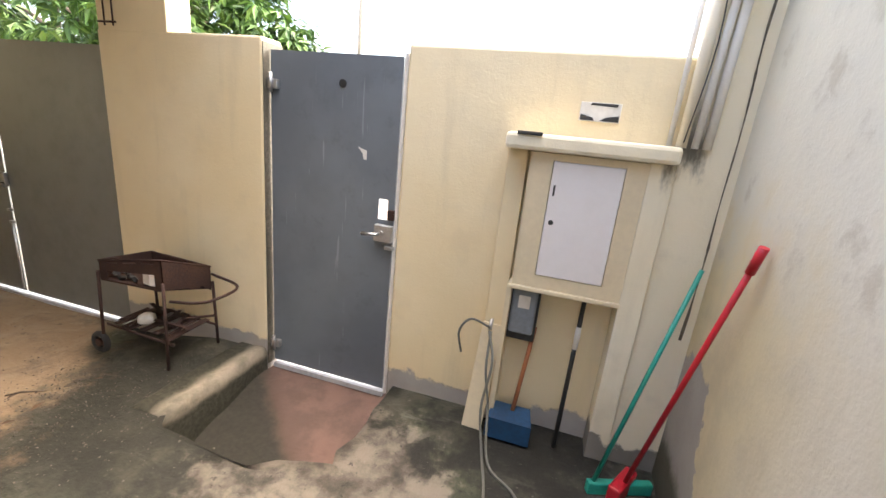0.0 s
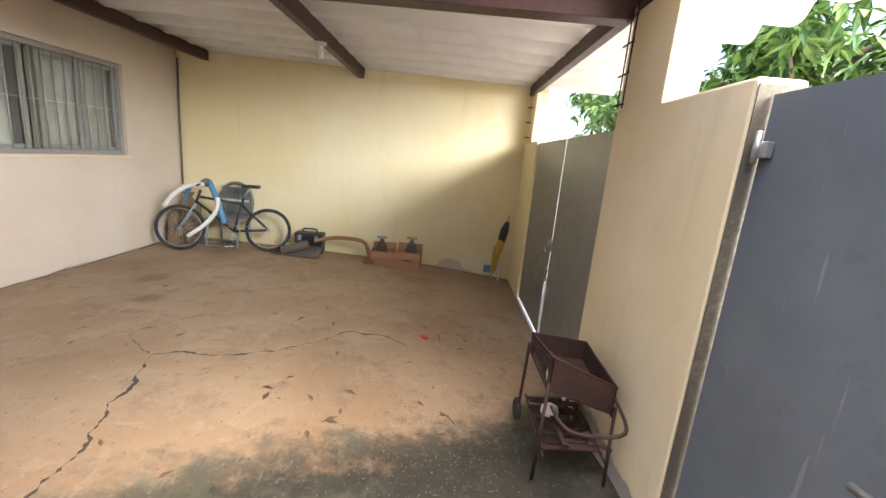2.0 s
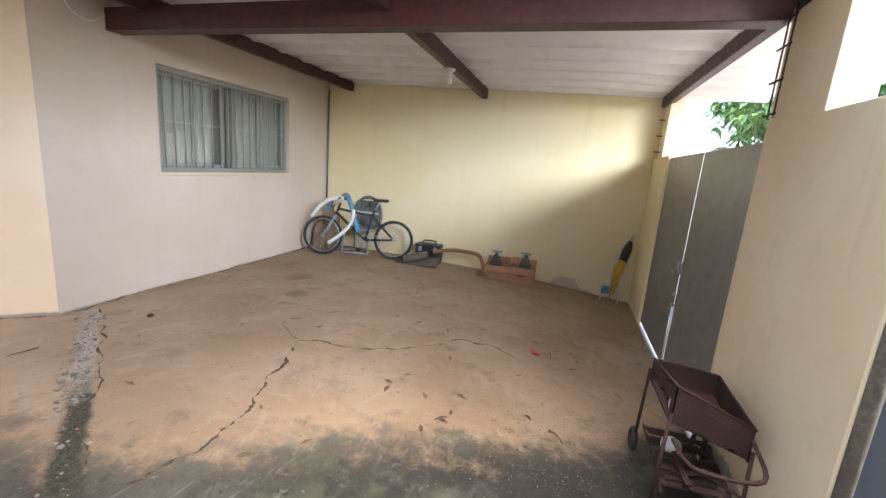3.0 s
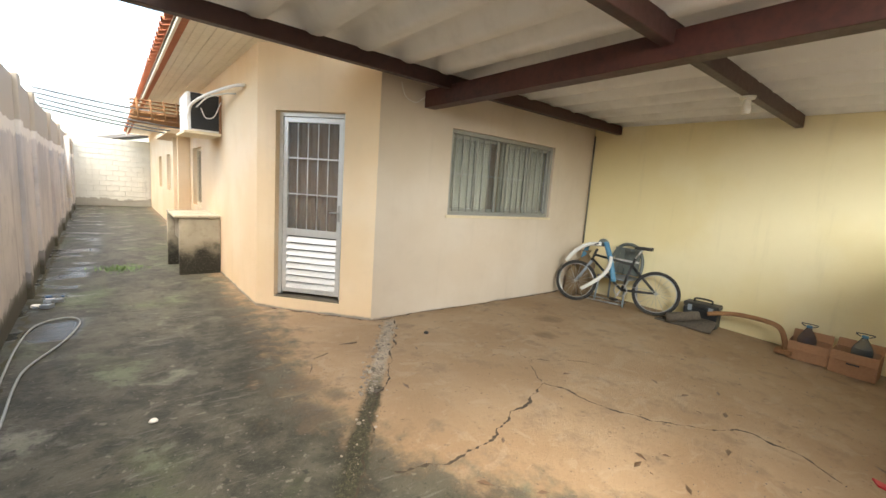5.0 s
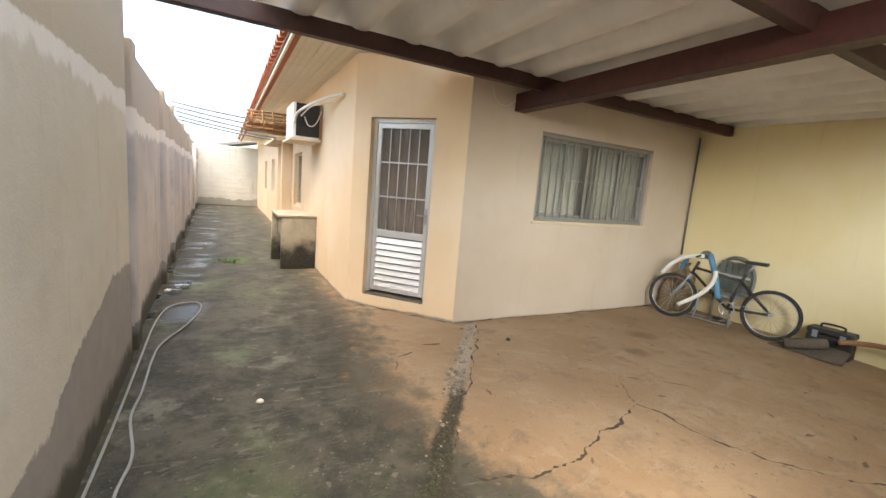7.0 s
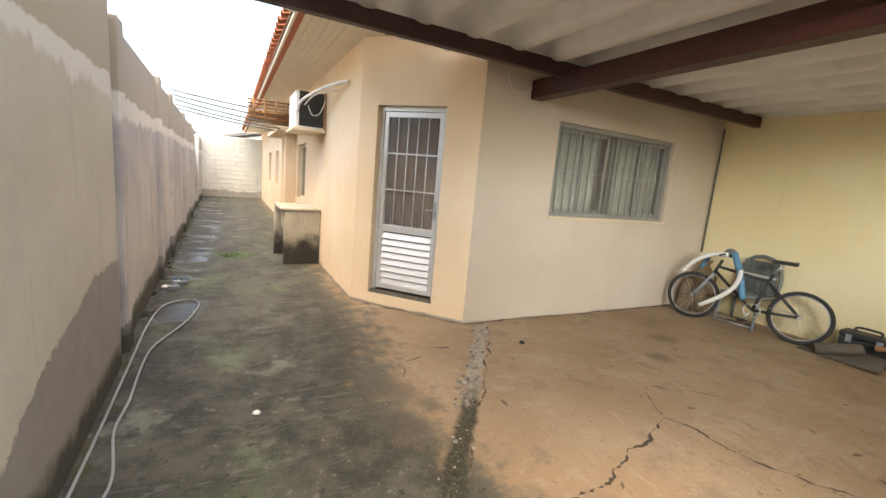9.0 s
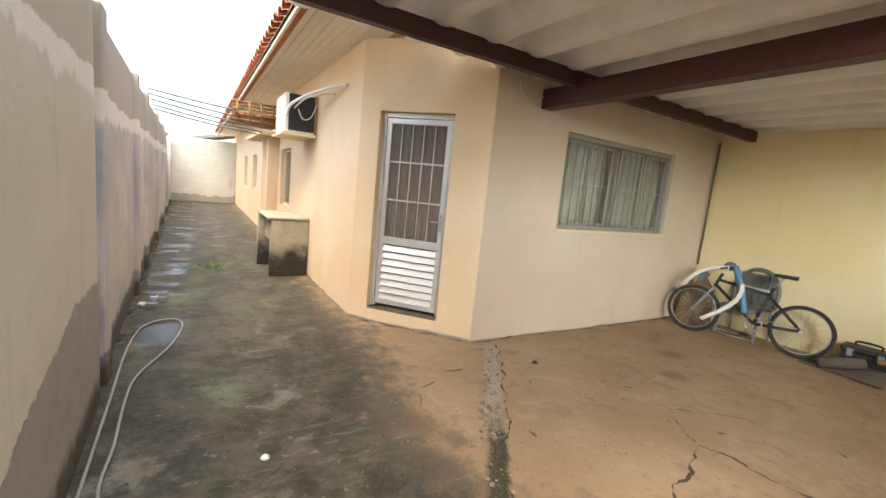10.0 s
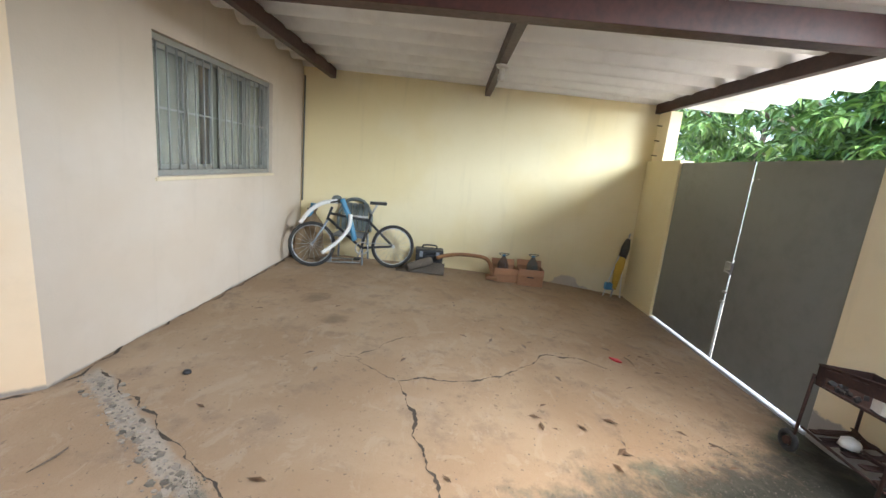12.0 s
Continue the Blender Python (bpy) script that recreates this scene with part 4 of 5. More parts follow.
part("bar", prism_bm([(-0.085, 0.004), (-0.02, 0.004), (-0.03, 0.018), (-0.085, 0.03)], -0.011, -0.009, "y"), M_BLACK, nm, "torn dark mark")
part("bar", prism_bm([(0.0, 0.004), (0.085, 0.004), (0.085, 0.032), (0.03, 0.022)], -0.011, -0.009, "y"), M_BLACK, nm, "torn dark mark")
part("bar", prism_bm([(-0.05, 0.072), (0.07, 0.068), (0.075, 0.082), (-0.04, 0.082)], -0.011, -0.009, "y"), M_BLACK, nm, "torn dark mark")
cd = thing("conduit_pipes", "pale conduits climbing the corner post", "pipe", (0.84, 2.24, 1.61))
for x, y, r_, lean_, m_ in ((-0.03, 0.12, 0.012, 0.0, M_WHITE), (0.0, 0.03, 0.022, 0.02, M_PVC), (0.05, 0.02, 0.015, 0.03, M_WHITE), (0.095, 0.02, 0.018, 0.02, M_WHITE)):
    part("pipe", tube_bm([(x, y, 0), (x + lean_ * 0.4, y, 0.5), (x + lean_, y, 1.08)], r_, 10), m_, cd)
part("wire", tube_bm(smooth_path([(0.0, 0.0, 0.02), (0.03, -0.012, 0.4), (0.01, -0.012, 0.8), (0.04, -0.01, 1.08)], 5), 0.0025, 6), M_BLACK, cd)
part("strap", box_bm((-0.05, -0.012, 0.86), (0.20, -0.006, 0.88), pose(0, 0, 0, 0, 12, 0)), M_STEEL, cd)
part("clamp", box_bm((0.0, -0.03, 0.55), (0.16, -0.022, 0.58)), M_STEEL, cd)

# ---- leaning tools ----
def handle_tool(name, label, cat, foot, top, r, material, group=""):
    foot, top = Vector(foot), Vector(top)
    ob = thing(name, label, cat, foot, 0, group)
    part("handle", tube_bm([(0, 0, 0.02), top - foot], r, 10), material, ob)
    return ob, top - foot


br, d = handle_tool("red_broom", "red plastic broom leaning against the boundary wall", "broom", (0.90, 2.06, 0.005), (1.02, 1.73, 1.33), 0.0105, M_RED)
part("grip", tube_bm([d * 0.93, d * 1.0], 0.015, 10), M_RED, br)
part("head", box_bm((-0.10, -0.03, 0.0), (0.10, 0.03, 0.09), pose(0, 0, 0, 0, 0, 60), 0.012), M_RED, br)
sq, d = handle_tool("green_squeegee", "teal plastic squeegee leaning in the corner", "squeegee", (0.76, 2.02, 0.005), (1.02, 2.19, 1.12), 0.0105, M_GREEN)
part("blade", box_bm((-0.02, -0.02, -0.005), (0.30, 0.02, 0.06), pose(0, 0, 0, 0, 0, 20), 0.008), M_GREEN, sq)
dp, d = handle_tool("dustpan", "blue dustpan with long orange handle in the niche", "dustpan", (0.33, 2.27, 0.02), (0.38, 2.36, 0.62), 0.012, M_HANDLE)
part("pan", prism_bm([(-0.12, -0.10), (0.12, -0.10), (0.10, 0.06), (-0.10, 0.06)], 0.0, 0.12, "z"), M_DKBLUE, dp, "dark blue plastic pan")
rod, d = handle_tool("dark_pole", "dark pole with peeling grip leaning in the niche", "pole", (0.58, 2.22, 0.01), (0.60, 2.37, 0.85), 0.012, M_BLACK)
part("grip", tube_bm([d * 0.66, d * 0.74, d * 0.80], [0.0135, 0.016, 0.0135], 10), M_WHITE, rod, "peeling pale tape")
bd = thing("board", "cream painted board leaning on the front wall", "board", (0.13, 2.22, 0.0))
part("plank", box_bm((-0.055, 0, 0), (0.055, 0.02, 0.62), pose(0, 0, 0, -8, 3, 0), 0.004), M_CREAM, bd)
tp = thing("tap", "small metal tap above the board", "tap", (0.15, 2.395, 0.62))
part("spout", tube_bm([(0, 0, 0), (0, -0.08, 0), (0, -0.10, -0.04)], 0.011, 8), M_STEEL, tp)
hs = thing("garden_hose", "grey hose looped from the tap to the floor", "hose", (0.15, 2.28, 0.0))
part("tube", tube_bm(smooth_path([(0.0, 0.0, 0.60), (-0.10, -0.03, 0.64), (-0.16, -0.02, 0.55), (-0.14, 0.0, 0.42)], 6), 0.0065, 8), M_DKHOSE, hs)
part("tube", tube_bm(smooth_path([(0.0, 0.0, 0.58), (0.05, -0.10, 0.45), (0.03, -0.14, 0.2), (0.08, -0.25, 0.02), (0.14, -0.50, 0.015), (0.18, -0.9, 0.015)], 6), 0.0065, 8), M_DKHOSE, hs)
part("tube", tube_bm(smooth_path([(0.01, 0.0, 0.58), (0.02, -0.08, 0.40), (0.06, -0.10, 0.2), (0.12, -0.30, 0.02), (0.28, -0.45, 0.015), (0.40, -0.75, 0.015)], 6), 0.0065, 8), M_DKHOSE, hs)

# passage hose
ph = thing("passage_hose", "grey hose lying along the boundary wall", "hose", (0.8, -1.0, 0.09))
path_h = smooth_path([(0.08, 0.45, 0.0), (0.07, 0.10, 0.0), (0.07, -0.59, 0.0), (0.08, -1.40, 0.0), (0.09, -2.30, 0.0), (0.02, -2.83, 0.0), (-0.19, -2.95, 0.0), (-0.27, -2.73, 0.0), (-0.19, -2.23, 0.0), (-0.03, -1.74, 0.0), (0.00, -1.39, 0.0), (-0.01, -0.89, 0.0), (0.00, -0.56, 0.0), (-0.07, -0.16, 0.0), (-0.05, 0.15, 0.0), (-0.10, 0.60, 0.0), (-0.06, 1.10, 0.0)], 6)
part("tube", tube_bm([p + Vector((0, 0, floor_z(p.x + 0.8, p.y - 1.0) - 0.09 + 0.014)) for p in path_h], 0.0078, 8), M_HOSE, ph)

# ---- grill ----
gr = thing("barbecue_grill", "rusty tray barbecue on tubular legs with wheels", "barbecue", (-1.98, 2.15, -0.01))
# the tray has sunk askew: (x, y, foot, rim) of its corners
TRAY = {"sw": (-0.25, -0.18, 0.50, 0.63), "se": (0.25, -0.18, 0.52, 0.72), "ne": (0.25, 0.16, 0.42, 0.585), "nw": (-0.25, 0.16, 0.47, 0.60)}


def tray_panel(a, b, holes=(), ragged=0.0):
    """A sheet side between two corners, u along it and v up it, with holes (u0, u1, v0, v1) and a rusted foot."""
    (ax, ay, a0, a1), (bx, by, b0, b1) = TRAY[a], TRAY[b]
    m = wall_bm(1.0, 0.0, 1.0, 0.006, list(holes))
    bmesh.ops.subdivide_edges(m, edges=[e for e in m.edges if e.calc_length() > 0.3 and abs(e.verts[0].co.z - e.verts[1].co.z) < 1e-6], cuts=9)
    out = Vector((by - ay, ax - bx, 0)).normalized()
    for v in m.verts:
        u, w, t = v.co.x, v.co.z, v.co.y
        lift = ragged * (0.5 + noise.noise((u * 7, 3.0, 1.0))) * (1 - w)
        lo, hi = a0 + (b0 - a0) * u + lift, a1 + (b1 - a1) * u
        v.co = Vector((ax + (bx - ax) * u, ay + (by - ay) * u, lo + (hi - lo) * w)) - out * t
    return m


tray = part("tray", tray_panel("sw", "se", [(0.10, 0.30, 0.86, 0.92), (0.40, 0.60, 0.86, 0.92), (0.68, 0.88, 0.86, 0.92), (0.12, 0.88, 0.08, 0.52)]), M_RUST, gr)
part("end_panel", tray_panel("se", "ne", (), 0.035), M_RUST, tray)
part("back_panel", tray_panel("ne", "nw"), M_RUST, tray)
part("end_panel", tray_panel("nw", "sw"), M_RUST, tray)
bm = bmesh.new()
lo_ = [bm.verts.new((x * 0.97, y * 0.97, z0 + 0.012)) for x, y, z0, z1 in TRAY.values()]
bm.faces.new(lo_)
flo = part("tray_floor", bm, M_RUST, tray)
flo.modifiers.new("thickness", "SOLIDIFY").thickness = 0.004
part("rim", tube_bm([(x, y, z1) for x, y, z0, z1 in TRAY.values()], 0.006, 6, True), M_RUST, tray)
bm = bmesh.new()
rr = random.Random(4)
for k in range(22):
    add_box(bm, (-0.014, -0.011, -0.008), (0.014, 0.011, 0.008), pose(rr.uniform(-0.22, 0.20), rr.uniform(-0.15, 0.0), rr.uniform(0.515, 0.54), rr.uniform(0, 90), rr.uniform(0, 90), rr.uniform(0, 90)))
part("charcoal", bm, M_BLACK, tray, "black charcoal lumps")["kind"] = "stuff"
part("paper", prism_bm([(0.06, -0.15), (0.13, -0.165), (0.19, -0.14), (0.17, -0.06), (0.08, -0.08)], 0.532, 0.60), M_WHITE, tray, "crumpled white paper bag")
for x, y, z0, z1 in TRAY.values():
    part("leg", tube_bm([(x * 1.03, y * 1.03, z0 + 0.06), (x * 1.05, y * 1.12, 0.02)], 0.0095, 8), M_RUST, gr)
for y in (-0.16, 0.16):
    part("rail", tube_bm([(-0.27, y, 0.19), (0.27, y, 0.17)], 0.008, 8), M_RUST, gr)
for i in range(5):
    x = -0.23 + 0.105 * i
    part("shelf_slat", box_bm((x, -0.155, 0.192), (x + 0.045, 0.155, 0.20), pose(0, 0, 0, rr.uniform(-3, 3), 0, 0)), M_RUST, gr)
for i in range(9):
    a_ = rr.uniform(0, 3.14)
    cx, cy = rr.uniform(-0.15, 0.18), rr.uniform(-0.08, 0.1)
    part("scrap_iron", box_bm((-rr.uniform(0.06, 0.14), -0.012, 0), (rr.uniform(0.06, 0.14), 0.012, 0.005), pose(cx, cy, 0.203 + 0.006 * i, rr.uniform(-6, 6), rr.uniform(-5, 5), math.degrees(a_))), M_RUST, gr)
part("pull_handle", tube_bm(smooth_path([(0.27, -0.16, 0.46), (0.45, -0.16, 0.49), (0.55, -0.11, 0.515), (0.52, 0.10, 0.52), (0.27, 0.15, 0.54)], 5), 0.009, 8), M_RUST, gr)
for y in (-0.20, 0.20):
    wh = part("wheel", tube_bm(circle((-0.29, y, 0.075), 0.055, (1, 0, 0), (0, 0, 1), 18), 0.019, 8, True), M_RUBBER, gr)
    part("hub", tube_bm([(-0.29, y - 0.018, 0.075), (-0.29, y + 0.018, 0.075)], 0.026, 10), M_RUST, wh)
part("rag", lathe_bm([(0.02, 0.205), (0.055, 0.215), (0.05, 0.25), (0.02, 0.27)], 9, pose(-0.06, -0.06, 0)), M_WHITE, gr, "crumpled white rag on the shelf")

# ---- bicycle ----
bk = thing("bicycle", "dark mountain bicycle leaning on the yellow wall", "bicycle", (-5.20, -2.17, 0.10))
F, R = Vector((0, 0, 0.335)), Vector((-0.33, 1.05, 0.335))
fwd = (R - F).normalized()
lean = Vector((-fwd.y, fwd.x, 0)) * 0.12 + Vector((0, 0, 1))
lean.normalize()
F, R = lean * 0.335, R - Vector((0, 0, 0.335)) + lean * 0.335


def bp(along, up, out=0.0):
    return fwd * along * 1.02 + lean * up * 0.91 + fwd.cross(lean) * out


for c in (0.0, 1.074):
    wl = part("wheel", tube_bm(circle(bp(c, 0.335), 0.283, fwd, lean, 36), 0.023, 8, True), M_RUBBER, bk)
    part("rim", tube_bm(circle(bp(c, 0.335), 0.256, fwd, lean, 36), 0.007, 6, True), M_STEEL, wl)
    part("hub", tube_bm([bp(c, 0.335, -0.05), bp(c, 0.335, 0.05)], 0.022, 10), M_STEEL, wl)
    for k in range(18):
        q = 2 * math.pi * k / 18
        part("spoke", tube_bm([bp(c, 0.335, 0.02 * (-1) ** k), bp(c + 0.25 * math.cos(q), 0.335 + 0.28 * math.sin(q))], 0.0022, 4), M_STEEL, wl)
fr = [((0.20, 0.72), (0.64, 0.30)), ((0.22, 0.80), (0.72, 0.72)), ((0.64, 0.30), (0.76, 0.82)), ((0.64, 0.30), (1.074, 0.335)), ((0.72, 0.72), (1.074, 0.335)), ((0.18, 0.70), (0.24, 0.90))]
for (a, b), (c, d2) in fr:
    part("frame_tube", tube_bm([bp(a, b), bp(c, d2)], 0.018, 8), M_BLACK, bk)
for o in (-0.05, 0.05):
    part("fork", tube_bm([bp(0.19, 0.70, o), bp(0.0, 0.335, o)], 0.013, 8), M_GREYPL, bk)
part("handlebar", tube_bm(smooth_path([bp(0.30, 0.98, -0.28), bp(0.22, 0.96, -0.10), bp(0.22, 0.96, 0.10), bp(0.30, 0.98, 0.28)], 4), 0.013, 8), M_BLACK, bk)
st = part("seat_post", tube_bm([bp(0.76, 0.82), bp(0.84, 0.98)], 0.013, 8), M_STEEL, bk)
bm = prism_bm([(-0.16, -0.02), (-0.12, -0.035), (0.05, -0.06), (0.12, -0.08), (0.13, 0.08), (0.05, 0.06), (-0.12, 0.035), (-0.16, 0.02)], 0.0, 0.05, "z", Matrix.Translation(bp(0.86, 0.97)) @ Matrix.Scale(0.8, 4) @ pose(0, 0, 0, 0, 0, math.degrees(math.atan2(fwd.y, fwd.x))))
part("saddle", bm, M_BLACK, bk)
cr = part("chainring", tube_bm(circle(bp(0.64, 0.30, 0.06), 0.085, fwd, lean, 20), 0.008, 6, True), M_STEEL, bk)
part("crank", tube_bm([bp(0.64, 0.30, 0.07), bp(0.58, 0.15, 0.09)], 0.011, 6), M_STEEL, bk)
part("crank", tube_bm([bp(0.64, 0.30, -0.07), bp(0.70, 0.45, -0.09)], 0.011, 6), M_STEEL, bk)
part("pedal", box_bm((-0.045, -0.04, -0.012), (0.045, 0.04, 0.012), Matrix.Translation(bp(0.58, 0.15, 0.13)), 0.004), M_BLACK, bk)
part("chain", tube_bm([bp(0.64, 0.385, 0.06), bp(1.07, 0.37, 0.05)], 0.005, 4), M_STEEL, bk)
nd = thing("white_foam_noodle", "white foam tube draped over the bicycle handlebar", "pool noodle", (-5.20, -2.17, 0.10))
part("tube", tube_bm(smooth_path([bp(-0.155, 0.645, 0.10), bp(-0.03, 0.83, 0.12), bp(0.125, 0.95, 0.10), bp(0.30, 0.985, 0.08)], 6), 0.029, 10), M_FOAM, nd)
nd2 = thing("white_foam_noodle", "white foam tube hanging down by the bicycle wheel", "pool noodle", (-5.20, -2.17, 0.10))
part("tube", tube_bm(smooth_path([bp(0.47, 0.80, 0.14), bp(0.47, 0.68, 0.16), bp(0.43, 0.55, 0.16), bp(0.31, 0.39, 0.16), bp(0.125, 0.22, 0.15)], 6), 0.027, 10), M_FOAM, nd2)
nb2 = thing("blue_foam_noodle", "blue foam tube leaning behind the handlebar", "pool noodle", (-5.20, -2.17, 0.10))
part("tube", tube_bm(smooth_path([bp(0.36, 1.02, 0.07), bp(0.46, 0.75, 0.10), bp(0.54, 0.42, 0.09)], 6), 0.036, 10), M_BLUE, nb2)

# plastic chair folded behind the bicycle
ch = thing("plastic_chair", "blue grey plastic chair standing behind the bicycle", "chair", (-5.89, -1.78, 0.10), 0)
part("backrest", tube_bm(smooth_path([(0.0, -0.24, 0.42), (-0.04, -0.24, 0.66), (-0.06, -0.14, 0.84), (-0.06, 0.0, 0.89), (-0.06, 0.14, 0.84), (-0.04, 0.24, 0.66), (0.0, 0.24, 0.42)], 5), 0.024, 8), M_SMOKEGREY, ch)
part("back_band", box_bm((-0.03, -0.20, 0.62), (-0.022, 0.20, 0.65)), M_ALU, ch)
for i in range(5):
    y = -0.16 + 0.08 * i
    part("back_slat", box_bm((-0.045, y - 0.036, 0.42), (-0.03, y + 0.036, 0.83)), M_SMOKEGREY, ch)
part("seat", box_bm((-0.03, -0.23, 0.38), (0.38, 0.23, 0.41), None, 0.015), M_GREYPL, ch)
for x in (0.0, 0.35):
    for y in (-0.21, 0.21):
        part("leg", tube_bm([(x, y, 0.39), (x + (0.03 if x else -0.03), y * 1.08, 0.0)], [0.018, 0.015], 8), M_GREYPL, ch)

def sack(at, r, h, label, seed):
    s = thing("sack", label, "sack", at, 0, "sacks behind the bicycle")
    bm = lathe_bm([(r * 0.75, 0.0), (r, h * 0.08), (r * 1.02, h * 0.35), (r * 0.85, h * 0.7), (r * 0.35, h * 0.88), (r * 0.25, h * 0.92), (r * 0.45, h)], 22)
    bmesh.ops.subdivide_edges(bm, edges=bm.edges, cuts=1, use_grid_fill=True)
    for v in bm.verts:
        k = 1.0 + 0.22 * noise.noise((v.co.x * 7, v.co.y * 7, v.co.z * 5 + seed)) + 0.10 * noise.noise((v.co.x * 20, v.co.y * 20, v.co.z * 14 + seed))
        v.co.x *= k
        v.co.y *= k
    for f in bm.faces:
        f.smooth = True
    part("bag", bm, M_SACK, s)
    return s


sack((-5.70, -2.34, 0.10), 0.17, 0.72, "slumped brown sack in the wall corner", 2)
sack((-5.50, -2.42, 0.10), 0.11, 0.50, "small brown sack beside the house wall", 6)
rk = thing("wire_rack", "bare steel rack lying under the bicycle", "rack", (-5.62, -1.92, 0.105), 12)
part("rim", tube_bm([(-0.10, -0.24, 0.014), (0.12, -0.24, 0.014), (0.12, 0.30, 0.014), (-0.10, 0.30, 0.014)], 0.012, 8, True), M_STEEL, rk)
for i in range(4):
    part("rod", tube_bm([(-0.10, -0.13 + 0.11 * i, 0.018), (0.12, -0.13 + 0.11 * i, 0.018)], 0.005, 6), M_STEEL, rk)
nb3 = thing("blue_foam_noodle", "blue foam tube standing in the wall corner", "pool noodle", (-5.62, -2.42, 0.10))
part("tube", tube_bm(smooth_path([(0.0, 0.0, 0.0), (-0.03, 0.02, 0.45), (-0.05, 0.10, 0.80)], 5), 0.036, 10), M_BLUE, nb3)
bg = thing("hanging_bag", "grey bag slung on the bicycle handlebar", "bag", (-5.20, -2.17, 0.10))
part("cloth", lathe_bm([(0.02, 0.0), (0.085, 0.03), (0.10, 0.09), (0.06, 0.14), (0.01, 0.155)], 14, Matrix.Translation(bp(0.30, 0.95, -0.05)) @ Matrix.Scale(0.75, 4)), M_SMOKEGREY, bg)

# ---- along the yellow wall ----
tb = thing("toolbox", "black plastic toolbox with carrying handle", "toolbox", (-5.80, -0.62, 0.08), 4)
part("case", box_bm((-0.10, -0.20, 0.0), (0.10, 0.20, 0.23), None, 0.015), M_BLACK, tb)
part("lid", box_bm((-0.105, -0.205, 0.235), (0.105, 0.205, 0.30), None, 0.018), M_BLACK, tb)
part("grip", tube_bm(smooth_path([(0, -0.10, 0.295), (0, -0.09, 0.345), (0, 0.09, 0.345), (0, 0.10, 0.295)], 4), 0.012, 8), M_BLACK, tb)
for y in (-0.12, 0.12):
    part("latch", box_bm((0.104, y - 0.025, 0.19), (0.115, y + 0.025, 0.27), None, 0.003), M_GREYPL, tb)
mat_ = thing("floor_mat", "dusty brown rolled rubber mat before the toolbox", "mat", (-5.60, -0.72, 0.085), 0)
bm = lathe_bm([(0.018, 0.002), (0.05, 0.0), (0.063, 0.01), (0.060, 0.12), (0.066, 0.25), (0.06, 0.375), (0.048, 0.385), (0.018, 0.383)], 18)
for v in bm.verts:
    k = 1.0 + 0.25 * noise.noise((v.co.x * 12, v.co.y * 12, v.co.z * 5))
    v.co.x, v.co.y = v.co.x * k, v.co.y * k
bmesh.ops.transform(bm, matrix=Matrix.Translation((0.18, -0.18, 0.068)) @ Vector((-0.18, 0.33, 0.10)).to_track_quat("Z", "Y").to_matrix().to_4x4(), verts=bm.verts)
part("roll", bm, M_DUSTY, mat_)
bm = bmesh.new()
rows_m = [[bm.verts.new((0.16 - 0.05 * i + 0.01 * noise.noise((i, j, 2)), -0.34 + 0.085 * j, 0.012 + 0.028 * i * min(1, j / 4) + 0.01 * noise.noise((i * 0.7, j * 0.7, 5)))) for j in range(9)] for i in range(5)]
for a, b in zip(rows_m, rows_m[1:]):
    for k in range(8):
        bm.faces.new((a[k], b[k], b[k + 1], a[k + 1])).smooth = True
o = part("sheet", bm, M_DUSTY, mat_)
o.modifiers.new("thickness", "SOLIDIFY").thickness = 0.012
pp = thing("bent_pipe", "rusty bent pipe propped on the floor", "pipe", (-5.70, -0.1, 0.06))
part("tube", tube_bm(smooth_path([(0.08, -0.40, 0.23), (0.03, -0.25, 0.27), (0.02, -0.05, 0.30), (0.05, 0.22, 0.30), (0.07, 0.34, 0.26), (0.09, 0.40, 0.14), (0.10, 0.42, 0.03)], 6), 0.028, 10), M_RUSTBAR, pp)
part("flange", box_bm((0.03, 0.33, 0.0), (0.17, 0.49, 0.05), None, 0.01), M_RUSTBAR, pp)


def carton(at, rz, w, d, h, label):
    c = thing("cardboard_box", label, "cardboard box", at, rz, "boxes along the wall")
    bm = bmesh.new()
    for lo, hi in (((-d, -w, 0), (d, w, 0.006)), ((-d, -w, 0.006), (-d + 0.006, w, h)), ((d - 0.006, -w, 0.006), (d, w, h)), ((-d + 0.006, -w, 0.006), (d - 0.006, -w + 0.006, h)), ((-d + 0.006, w - 0.006, 0.006), (d - 0.006, w, h))):
        add_box(bm, lo, hi)
    part("body", bm, M_CARD, c)
    part("flap", box_bm((0, -w, -0.003), (0.09, w, 0.003), Matrix.Translation((d, 0, h)) @ pose(0, 0, 0, 0, 75, 0)), M_CARD, c)
    part("flap", box_bm((-0.09, -w, -0.003), (0, w, 0.003), Matrix.Translation((-d, 0, h)) @ pose(0, 0, 0, 0, 60, 0)), M_CARD, c)
    return c


carton((-5.72, 0.50, 0.035), 3, 0.17, 0.14, 0.20, "open brown cardboard box holding a bottle")
b2 = carton((-5.70, 0.87, 0.015), -2, 0.18, 0.14, 0.24, "brown cardboard box with dark handle slot")
part("handle_slot", box_bm((0.141, -0.05, 0.12), (0.143, 0.05, 0.135)), M_BLACK, b2)


